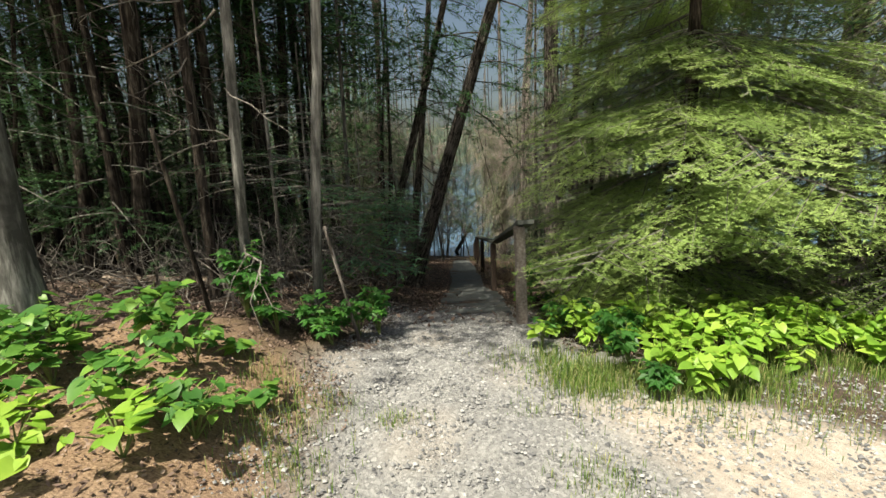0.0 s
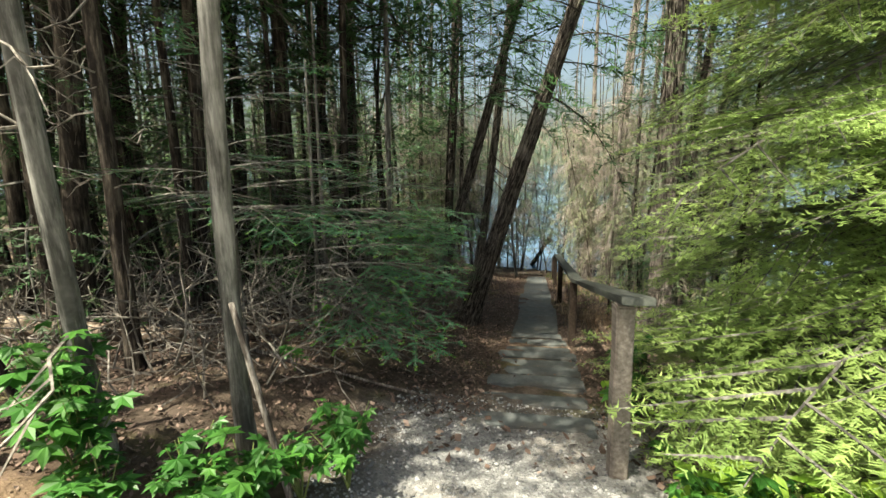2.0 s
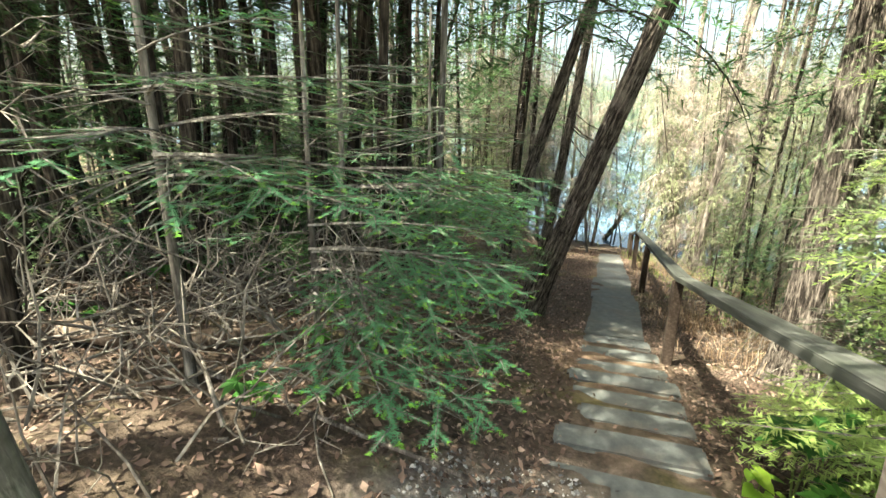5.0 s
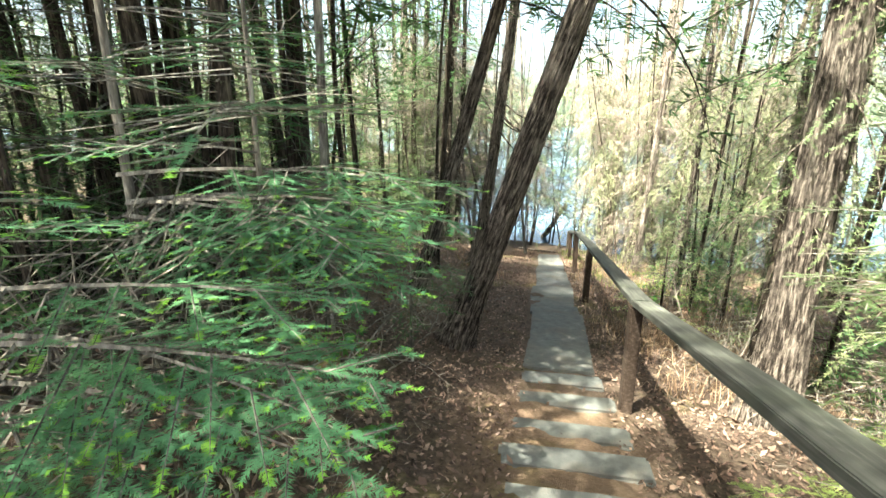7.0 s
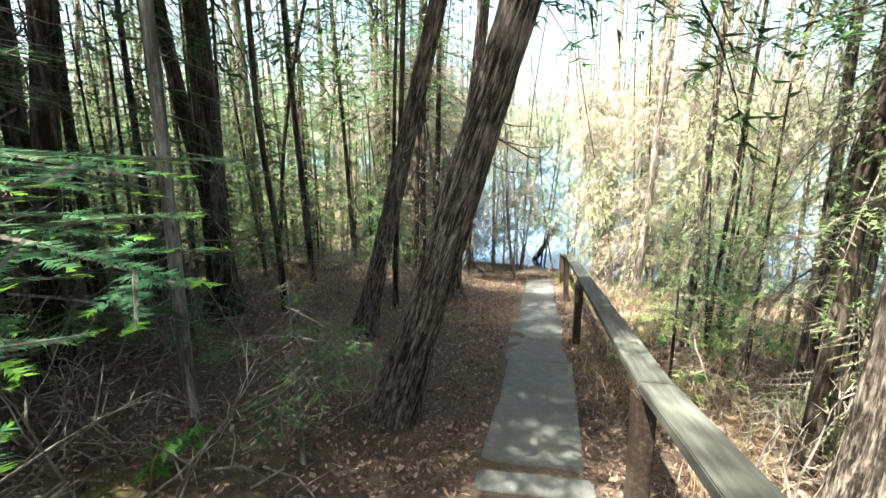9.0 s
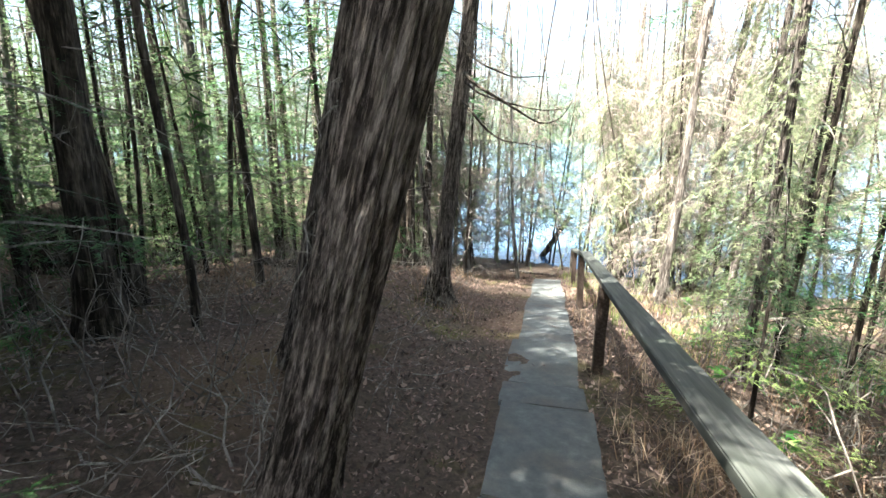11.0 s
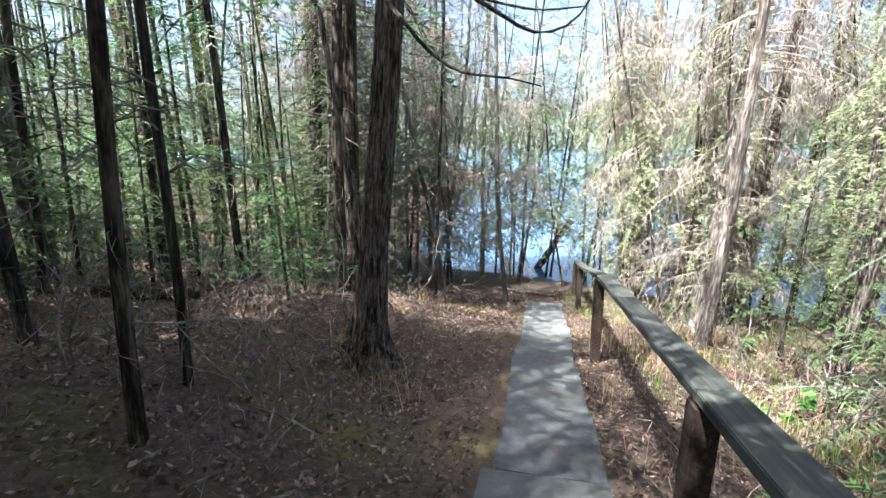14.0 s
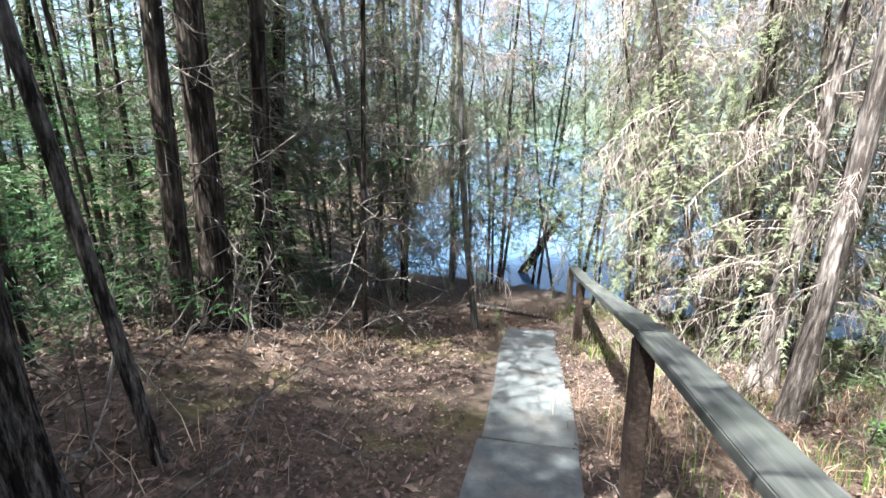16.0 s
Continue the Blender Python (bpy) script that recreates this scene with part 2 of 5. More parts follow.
def tube(pts, radii, sides=8, flute=0.0, seed=0, cap=True):
    """A tapered tube along pts, with furrows of depth flute."""
    pts, radii = np.asarray(pts, float), np.asarray(radii, float)
    k = len(pts)
    tang = np.gradient(pts, axis=0)
    tang /= np.linalg.norm(tang, axis=1)[:, None] + 1e-9
    ref = np.array([1.0, 0, 0]) if abs(tang[0][0]) < 0.8 else np.array([0, 1.0, 0])
    a = np.cross(tang, ref)
    a /= np.linalg.norm(a, axis=1)[:, None]
    b = np.cross(tang, a)
    ang = np.linspace(0, 2 * math.pi, sides, endpoint=False)
    rr = radii[:, None] * np.ones((1, sides))
    if flute:
        rng = np.random.default_rng(seed)
        base = rng.normal(0, 1, (max(4, k // 5), sides))
        rows = np.linspace(0, len(base) - 1, k)
        lo = np.clip(rows.astype(int), 0, len(base) - 2)
        fr = (rows - lo)[:, None]
        rr = rr * (1 + flute * (base[lo] * (1 - fr) + base[lo + 1] * fr) + flute * 0.35 * rng.normal(0, 1, (k, sides)))
    v = pts[:, None] + rr[..., None] * (np.cos(ang)[None, :, None] * a[:, None] + np.sin(ang)[None, :, None] * b[:, None])
    v = v.reshape(-1, 3)
    i, j = np.meshgrid(np.arange(k - 1), np.arange(sides), indexing="ij")
    p0, p1 = i * sides + j, i * sides + (j + 1) % sides
    q0, q1 = p0 + sides, p1 + sides
    f = np.concatenate([np.stack([p0, q0, q1], -1).reshape(-1, 3), np.stack([p0, q1, p1], -1).reshape(-1, 3)])
    if cap:
        top = len(v)
        v = np.concatenate([v, pts[-1:]])
        last = (k - 1) * sides + np.arange(sides)
        f = np.concatenate([f, np.stack([last, np.full(sides, top), np.roll(last, -1)], -1)])
    return v, f


def needles(p0, p1, side, per_m, length, width, rng, lift=0.25, fresh_from=0.8):
    """Flat needles on both sides of the twigs p0-p1."""
    d = p1 - p0
    ln = np.linalg.norm(d, axis=1)
    n = np.maximum(2, (ln * per_m).astype(int))
    idx = np.repeat(np.arange(len(p0)), n * 2)
    total = len(idx)
    s = rng.random(total)
    sg = np.where(rng.random(total) < 0.5, -1.0, 1.0)
    al = d[idx] / (ln[idx][:, None] + 1e-9)
    base = p0[idx] + d[idx] * s[:, None]
    sd = side[idx] * sg[:, None]
    L = length * (0.7 + 0.5 * rng.random(total)) * (1.05 - 0.45 * s)
    ang = rng.uniform(0.5, 1.0, total)[:, None]
    way = sd * np.sin(ang * 1.2) + al * np.cos(ang * 1.2)
    way[:, 2] += rng.normal(0.05, lift, total)
    tip = base + way * L[:, None]
    w = (al * width)
    v = np.stack([base - w, base + w, tip], 1).reshape(-1, 3)
    return v, np.arange(total * 3).reshape(-1, 3), s > fresh_from


def bough(seed, detail, droop=0.25, spread=0.45):
    """One flat conifer branch along +x, one metre long: slot 0 wood, slot 1 needles."""
    rng = np.random.default_rng(seed)
    step, sub, per_m, nl, nw, sides = {"fine": (0.12, True, 400, 0.021, 0.0017, 3), "midfine": (0.085, True, 160, 0.023, 0.0023, 3), "hang": (0.13, False, 78, 0.038, 0.0036, 3), "mid": (0.085, False, 130, 0.027, 0.0027, 3), "rough": (0.16, False, 25, 0.12, 0.0085, 3), "shore": (0.12, False, 56, 0.055, 0.0052, 3), "coarse": (0.3, False, 10, 0.26, 0.032, 3)}[detail]
    g = Geo()
    ax = np.linspace(0, 1, 7)
    main = np.stack([ax, 0.03 * np.sin(ax * 3 + seed), -droop * ax ** 2 + 0.1 * ax], 1)
    g.add(*tube(main, 0.0065 * (1 - ax) + 0.0012, sides), 0)
    p0, p1, sd = [], [], []
    s, k = 0.1, 0
    while s < 0.98:
        sg = 1 if k % 2 else -1
        o = np.array([np.interp(s, ax, main[:, i]) for i in range(3)])
        ln = (spread * (1 - s) ** 0.8 + 0.05) * rng.uniform(0.7, 1.15)
        th = radians(rng.uniform(42, 62))
        d = np.array([math.cos(th), sg * math.sin(th), rng.uniform(-0.18, 0.02) - 0.35 * droop])
        e = o + d * ln
        p0.append(o), p1.append(e), sd.append(np.array([-d[1], d[0], 0]))
        if detail in ("fine", "midfine", "mid"):
            g.add(*tube(np.stack([o, (o + e) / 2, e]), (0.004, 0.003, 0.001), 3, cap=False), 0)
        if detail == "fine" and s < 0.34:
            for q in (p0, p1, sd):
                q.pop()
        elif sub:
            u = 0.2
            while u < 0.95 and ln > 0.09:
                for s2 in (1, -1):
                    a2 = math.atan2(d[1], d[0]) + s2 * radians(rng.uniform(35, 55))
                    l2 = ((0.42 if detail == "fine" else 0.4) * ln * (1 - u) + 0.03) * rng.uniform(0.7, 1.2)
                    o2 = o + (e - o) * u
                    d2 = np.array([math.cos(a2), math.sin(a2), rng.uniform(-0.25, 0.0)])
                    p0.append(o2), p1.append(o2 + d2 * l2), sd.append(np.array([-d2[1], d2[0], 0]))
                u += (0.12 if detail == "fine" else 0.05) / ln
        s += step * rng.uniform(0.7, 1.2) * 0.6
        k += 1
    p0.append(main[-2]), p1.append(main[-1] + np.array([0.03, 0, 0])), sd.append(np.array([0, 1.0, 0]))
    v, f, young = needles(np.array(p0), np.array(p1), np.array(sd), per_m, nl, nw, rng, 0.08 if detail == "fine" else 0.25, 0.86 if detail == "fine" else 0.78)
    g.v.append(v.astype(np.float32)), g.f.append(f + g.count), g.m.append(np.where(young, 2, 1).astype(np.int32))
    g.count += len(v)
    return g.arrays()


FINE = [bough(11 + i, "fine", 0.14 + 0.06 * i, 0.58) for i in range(4)]
MID = [bough(21 + i, "mid", 0.15 + 0.12 * i) for i in range(5)]
ROUGH = [bough(31 + i, "rough", 0.15 + 0.15 * i, 0.5) for i in range(5)]
COARSE = [bough(51 + i, "coarse", 0.2 + 0.2 * i, 0.5) for i in range(3)]
HANG_ROUGH = [bough(56 + i, "shore", 0.7 + 0.25 * i, 0.4) for i in range(3)]
LIGHT = [bough(46 + i, "hang", 0.2 + 0.1 * i, 0.45) for i in range(3)]
HANG = [bough(41 + i, "hang", 0.75 + 0.2 * i, 0.35) for i in range(3)]
SHELF = [bough(71 + i, "midfine", 0.2 + 0.07 * i, 0.8) for i in range(4)]


def dead_branch(seed, forks=6):
    """A bare crooked branch along +x, one metre long."""
    rng = np.random.default_rng(seed)
    g = Geo()
    k = 6
    ax = np.linspace(0, 1, k)
    pts = np.stack([ax, np.cumsum(rng.normal(0, 0.035, k)), np.cumsum(rng.normal(-0.01, 0.045, k))], 1)
    pts[0] = 0
    g.add(*tube(pts, 0.0075 * (1 - ax) + 0.002, 4), 0)
    for q in range(forks):
        s = rng.uniform(0.2, 0.95)
        o = np.array([np.interp(s, ax, pts[:, i]) for i in range(3)])
        ln = rng.uniform(0.15, 0.45)
        d = np.array([rng.uniform(0.2, 0.8), rng.choice([-1, 1]) * rng.uniform(0.4, 0.9), rng.normal(-0.1, 0.35)])
        m = o + d * ln * 0.5 + rng.normal(0, 0.03, 3)
        e = o + d * ln + rng.normal(0, 0.05, 3)
        g.add(*tube(np.stack([o, m, e]), (0.006, 0.0035, 0.0012), 3, cap=False), 0)
    return g.arrays()


DEAD = [dead_branch(61 + i, 3 + (i + 1) // 2) for i in range(6)]


def hanging_branch(seed):
    """A bare branch along +x, one metre long, with many thin twigs that hang from it."""
    rng = np.random.default_rng(seed)
    g = Geo()
    ax = np.linspace(0, 1, 6)
    pts = np.stack([ax, np.cumsum(rng.normal(0, 0.03, 6)), 0.08 * ax - 0.35 * ax ** 2], 1)
    pts[0] = 0
    g.add(*tube(pts, 0.006 * (1 - ax) + 0.0015, 3, cap=False), 0)
    for q in range(26):
        s = rng.uniform(0.12, 1.0)
        o = np.array([np.interp(s, ax, pts[:, i]) for i in range(3)])
        ln = rng.uniform(0.12, 0.42)
        d = np.array([rng.normal(0.25, 0.25), rng.normal(0, 0.4), -rng.uniform(0.25, 1.0)])
        m = o + d * ln * 0.45 + rng.normal(0, 0.02, 3)
        e = m + (d * 0.5 + np.array([0, 0, -0.5])) * ln * 0.6
        g.add(*tube(np.stack([o, m, e]), (0.0034, 0.0026, 0.0012), 3, cap=False), 0)
    return g.arrays()


HANGING = [hanging_branch(81 + i) for i in range(4)]


def turn(yaw, pitch, roll=0.0):
    """The turn of a branch that leaves the trunk at yaw and dips by pitch (radians)."""
    return Matrix.Rotation(yaw, 4, "Z") @ Matrix.Rotation(pitch, 4, "Y") @ Matrix.Rotation(roll, 4, "X")


def trunk_line(height, bend, seed, k=24):
    rng = np.random.default_rng(seed)
    z = np.linspace(0, 1, k) ** 1.25 * height
    ph = rng.uniform(0, 6.28, 2)
    x = bend * (np.sin(z * 0.55 + ph[0]) - math.sin(ph[0])) * np.minimum(1, z / 2)
    y = bend * (np.sin(z * 0.45 + ph[1]) - math.sin(ph[1])) * np.minimum(1, z / 2)
    return np.stack([x, y, z], 1)


def trunk_mesh(name, r, height, material, fine=False, flare=0.6, bend=0.05, seed=0):
    pts = trunk_line(height, bend, seed, 54 if fine else 16)
    z = pts[:, 2]
    rad = r * (1 - 0.75 * z / height) + 0.004 + r * flare * np.exp(-z / (2.6 * r + 0.05))
    pts[0, 2] -= 0.35
    g = Geo()
    g.add(*tube(pts, rad, 34 if fine else 8, 0.055 if fine else 0.03, seed))
    return g.mesh(name, [material], smooth=True), pts


def furrowed_trunk(name, r, height, material, flare, bend, seed, strips=19, depth=0.17):
    """A trunk whose bark stands in long shaggy strips with deep furrows between them."""
    rng = np.random.default_rng(seed)
    sides, k = 120, 210
    line = trunk_line(height, bend, seed, 40)
    z = np.linspace(0, 1, k) ** 1.6 * height
    pts = np.stack([np.interp(z, line[:, 2], line[:, 0]), np.interp(z, line[:, 2], line[:, 1]), z], 1)
    rad = r * (1 - 0.75 * z / height) + 0.004 + r * flare * np.exp(-z / (2.6 * r + 0.05))
    pts[0, 2] -= 0.35
    v, f = tube(pts, np.ones(k), sides)
    th = np.linspace(0, 2 * math.pi, sides, endpoint=False)[None, :]
    zz = z[:, None]
    ph = rng.uniform(0, 6.28, 8)
    # the strips wander to and fro, part and join again
    drift = 0.35 * np.sin(0.9 * zz + ph[0]) + 0.10 * np.sin(4.3 * zz + 2 * th + ph[1]) + 0.05 * np.sin(11 * zz + 5 * th + ph[2])
    u = (th + drift) * strips / (2 * math.pi)
    ridge = np.abs(np.sin(math.pi * (u + 0.22 * np.sin(3 * th + ph[3] + 1.7 * zz)))) ** 0.55
    fine = np.abs(np.sin(math.pi * (2.7 * u + 0.6 * np.sin(2.2 * zz + ph[4])))) ** 0.7
    shag = np.sin(6.0 * zz + 3.1 * np.floor(u) + ph[5]) * 0.5 + 0.5
    lobes = 0.05 * np.sin(3 * th + ph[6] + 0.4 * zz) + 0.04 * np.sin(5 * th + ph[7]) + (0.12 * flare * np.exp(-zz / (3 * r))) * np.sin(5 * th + ph[3])
    shape = 1 + lobes + depth * (ridge - 0.7) + 0.35 * depth * (fine - 0.6) * shag + 0.25 * depth * (shag - 0.5) + 0.02 * rng.normal(0, 1, (k, sides)) * depth * 4
    ring = v[:k * sides].reshape(k, sides, 3)
    ring = pts[:, None] + (ring - pts[:, None]) * (rad[:, None] * shape)[..., None]
    g = Geo()
    g.add(np.concatenate([ring.reshape(-1, 3), pts[-1:]]), f)
    return g.mesh(name, [material], smooth=True)


def crown_mesh(name, height, start, reach, count, pool, wood, leaf, seed, droop=0.15, top=0.35):
    """The boughs of a conifer from the height start up to its tip."""
    rng = np.random.default_rng(seed)
    g = Geo()
    for i in range(count):
        s = (i + rng.random()) / count
        z = start + (height - start) * s
        ln = reach * (1 - (1 - top) * s ** 1.2) * rng.uniform(0.65, 1.15) * (1 - 0.7 * max(0, s - 0.7) / 0.3)
        m = Matrix.Translation((0, 0, z)) @ turn(i * 2.4 + rng.uniform(-0.5, 0.5), droop + rng.normal(0, 0.15), rng.normal(0, 0.2)) @ Matrix.Scale(ln, 4)
        g.add_geo(pool[rng.integers(len(pool))], m)
    return g.mesh(name, [wood, leaf, FRESH_OF[leaf.name]])


def snags_mesh(name, low, high, reach, count, seed):
    """Bare lower branches all round a trunk."""
    rng = np.random.default_rng(seed)
    g = Geo()
    for i in range(count):
        z = rng.uniform(low, high)
        m = Matrix.Translation((0, 0, z)) @ turn(rng.uniform(0, 6.28), rng.normal(0.12, 0.3), rng.uniform(0, 6.28)) @ Matrix.Scale(reach * rng.uniform(0.4, 1.2), 4)
        g.add_geo(DEAD[rng.integers(len(DEAD))], m)
    return g.mesh(name, [TWIG])


def curtain_mesh(name, low, high, reach, count, seed):
    """Bare branches round a trunk with curtains of hanging twigs."""
    rng = np.random.default_rng(seed)
    g = Geo()
    for i in range(count):
        z = rng.uniform(low, high)
        g.add_geo(HANGING[i % 4], Matrix.Translation((0, 0, z)) @ turn(rng.uniform(0, 6.28), rng.normal(0.05, 0.2), rng.normal(0, 0.15)) @ Matrix.Scale(reach * rng.uniform(0.5, 1.2), 4))
    return g.mesh(name, [BARK_TAN])


# ---------------------------------------------------------------- the lie of the land
PROFILE_Y = (-60, -12, -1, -0, 2.12, 2.93, 3.66, 4.39, 5.54, 6.18, 7.14, 8.46, 9.36, 10.81, 11.59, 13.01, 14.48, 16.17, 18.17, 20.37, 21.93, 23.93, 30, 60, 330, 420, 700)
PROFILE_Z = (0.38, -0, -0.12, -0.02, 0.07, 0.05, -0.05, -0.12, -0.29, -0.46, -0.69, -0.99, -1.16, -1.31, -1.38, -1.63, -1.87, -2.2, -2.58, -2.94, -3.11, -3.71, -6.11, -10.11, -10.11, 6.89, 42.89)
LAKE = -3.11


def smooth(a, b, x):
    s = np.clip((x - a) / (b - a), 0, 1)
    return s * s * (3 - 2 * s)


def lie(x, y):
    """The height of the ground."""
    x, y = np.asarray(x, float), np.asarray(y, float)
    z = np.interp(y, PROFILE_Y, PROFILE_Z) - 0.0494 * (np.clip(x, -6, 6) - 0.4) * (1 - smooth(60, 200, y))
    wild = smooth(0.8, 2.2, np.abs(x - 0.5)) * smooth(1.5, 4.5, y) * (1 - smooth(17, 20.5, y))
    z = z + 0.3 * smooth(0.3, 1.6, -x) * (1 - smooth(15, 20, y)) - 0.12 * smooth(1.4, 3.5, x) * smooth(3, 7, y) * (1 - smooth(13, 18, y))
    z = z + wild * (0.07 * np.sin(1.9 * x + 0.7 * y) * np.sin(1.3 * y - 0.8 * x) + 0.04 * np.sin(4.1 * x + 1.0) * np.sin(3.7 * y))
    z = np.where(z < LAKE + 1.15, z + (np.maximum(z, LAKE + 0.85 - 0.004 * (y - 18)) - z) * smooth(1.2, 4.0, -x - 0.02 * y) * (1 - smooth(70, 110, y)), z)
    return z + 0.012 * np.sin(9.1 * x + 2 * y) * np.sin(7.3 * y - x)


def ground_at(x, y):
    return float(lie(x, y))


def steps_between(*spans):
    out = [np.linspace(a, b, int(round((b - a) / s)), endpoint=False) for a, b, s in spans]
    return np.concatenate(out + [np.array([spans[-1][1]])])


gx = steps_between((-420, -40, 20), (-40, -10, 1.5), (-10, -4, 0.25), (-4, 5, 0.09), (5, 12, 0.3), (12, 40, 2), (40, 420, 20))
gy = steps_between((-60, -4, 2), (-4, 0, 0.3), (0, 16, 0.09), (16, 23, 0.15), (23, 60, 2), (60, 700, 20))
X, Y = np.meshgrid(gx, gy)
rng = np.random.default_rng(5)
Z = lie(X, Y) + rng.normal(0, 0.008, X.shape) * (np.abs(X) < 6) * (Y < 22)
g = Geo()
ii, jj = np.meshgrid(np.arange(len(gy) - 1), np.arange(len(gx) - 1), indexing="ij")
a0 = ii * len(gx) + jj
g.add(np.stack([X, Y, Z], -1).reshape(-1, 3),
      np.concatenate([np.stack([a0, a0 + 1, a0 + len(gx) + 1], -1).reshape(-1, 3), np.stack([a0, a0 + len(gx) + 1, a0 + len(gx)], -1).reshape(-1, 3)]))
me = g.mesh("ground", [FLOOR], smooth=True)
wob = 0.25 * np.sin(3.1 * Y + X) + 0.15 * np.sin(7 * Y - 2 * X)
gravel = smooth(-1.0, -0.45, X + wob * 0.5 - 0.1 * (Y - 2)) * (1 - smooth(4.3, 5.2, Y + wob * 0.4)) * (1 - smooth(1.0, 1.5, X - 0.6 * np.maximum(0, 2.6 - Y) * 3 + wob * 0.4))
gravel = np.maximum(gravel, 1 - smooth(0.4, 1.4, Y + wob * 0.6))
sand = smooth(0.9, 1.6, X + wob) * (1 - smooth(2.6, 3.2, Y)) * 0.9 + 0.3 * smooth(0.2, 0.8, np.sin(5 * X + 2) * np.sin(4 * Y))
pine = (1 - smooth(-0.9, -0.4, X + 0.3 * wob)) * (1 - smooth(2.4, 3.6, Y + wob)) + 0.35 * smooth(0.3, 0.9, np.sin(1.7 * X + 1) * np.sin(1.1 * Y)) * smooth(4, 6, Y)
for name, val in (("gravel", gravel), ("sand", sand), ("pine", pine)):
    at = me.attributes.new(name, "FLOAT", "POINT")
    at.data.foreach_set("value", np.clip(val, 0, 1).astype(np.float32).ravel())
tagged(new("ground", me), "forest floor of brown litter with grey gravel at the entrance", "ground", kind="structure")

g = Geo()
wx, wy = np.meshgrid(np.linspace(-420, 420, 8), np.linspace(19.5, 400, 8))
a0 = (np.arange(7)[:, None] * 8 + np.arange(7)[None]).ravel()
g.add(np.stack([wx, wy, np.full_like(wx, LAKE)], -1).reshape(-1, 3), np.concatenate([np.stack([a0, a0 + 1, a0 + 9], -1), np.stack([a0, a0 + 9, a0 + 8], -1)]))
tagged(new("water", g.mesh("water", [WATER])), "blue lake water with small ripples below the wood", "lake", kind="structure")

# the wooded hills beyond the lake
g = Geo()
rng = np.random.default_rng(9)
for i in range(2600):
    x, y = rng.uniform(-420, 420), rng.uniform(338, 560)
    h, r = rng.uniform(9, 20), rng.uniform(2.5, 4.5)
    a = np.linspace(0, 6.283, 6, endpoint=False)
    v = np.concatenate([np.stack([x + r * np.cos(a), y + r * np.sin(a), np.full(6, ground_at(x, y))], 1), [[x, y, ground_at(x, y) + h]]])
    g.add(v, [[k, (k + 1) % 6, 6] for k in range(6)])
tagged(new("far_forest", g.mesh("far_forest", [FAR])), "distant conifer forest on the far shore", "forest", kind="stuff")


# ---------------------------------------------------------------- path: steps, slabs, handrail
def block_mesh(name, lx, ly, lz, material, seed, rough=0.012, cuts=6):
    """A worn block: bevelled, with uneven edges; its top is at z = 0."""
    bm = bmesh.new()
    bmesh.ops.create_cube(bm, size=1.0)
    bmesh.ops.scale(bm, vec=(lx, ly, lz), verts=bm.verts)
    bmesh.ops.bevel(bm, geom=bm.edges[:], offset=min(lx, ly, lz) * 0.1, segments=2, affect="EDGES")
    bmesh.ops.subdivide_edges(bm, edges=[e for e in bm.edges if e.calc_length() > 0.15], cuts=cuts, use_grid_fill=True)
    for v in bm.verts:
        q = v.co * 6 + Vector((seed * 3.1, seed, 0))
        v.co += rough * Vector((noise.noise(q), noise.noise(q + Vector((9, 0, 0))), 0.7 * noise.noise(q + Vector((0, 9, 0)))))
        v.co.z -= lz / 2
    me = bpy.data.meshes.new(name)
    bm.to_mesh(me)
    bm.free()
    me.materials.append(material)
    return me


# eight steps: nosing y, left and right end
STEPS = [(4.72, -0.06, 0.78), (5.14, -0.02, 0.80), (5.54, 0.02, 0.82), (5.97, 0.14, 0.84), (6.35, 0.08, 0.86), (6.78, 0.04, 0.90), (7.22, 0.09, 0.88), (7.76, 0.13, 0.88), (8.26, 0.16, 0.86)]
for i, (y, xl, xr) in enumerate(STEPS):
    top = ground_at(0.4, y - 0.12) + 0.012
    me = block_mesh("step", xr - xl, 0.22, 0.2, CONCRETE, i + 1, 0.006)
    s = new("step", me)
    s.matrix_world = pose((xl + xr) / 2, y - 0.11, top + 0.012, -2.5 + i % 3, 0.8 * (i % 3 - 1), 1.5 * ((i * 7) % 3 - 1))
    tagged(s, "grey worn concrete step half covered with dirt", "step", "steps of the path")

# slabs: far end y, near end y, centre x
SLABS = [(8.45, 9.34, 0.54), (9.38, 10.48, 0.56), (10.52, 10.92, 0.57), (10.96, 12.06, 0.59), (12.10, 13.03, 0.63), (13.07, 14.06, 0.66), (14.10, 15.00, 0.69), (15.05, 16.06, 0.72), (16.10, 17.11, 0.75), (17.16, 18.17, 0.79)]
for i, (ya, yb, x) in enumerate(SLABS):
    za, zb = ground_at(x, ya), ground_at(x, yb)
    ln = math.hypot(yb - ya, zb - za) - 0.02
    me = block_mesh("paving_slab", 0.67 if ya < 12 else 0.61, ln, 0.09, CONCRETE, i + 20, 0.008)
    s = new("paving_slab", me)
    s.matrix_world = pose(x + 0.02 * ((i * 11) % 3 - 1), (ya + yb) / 2, (za + zb) / 2 + 0.045, math.degrees(math.atan2(zb - za, yb - ya)) + 2.2, 1.2 * ((i * 5) % 3 - 1), -2 + 1.3 * ((i * 7) % 3 - 1))
    tagged(s, "grey weathered concrete slab of the sloping path", "paving slab", "slabs of the path")

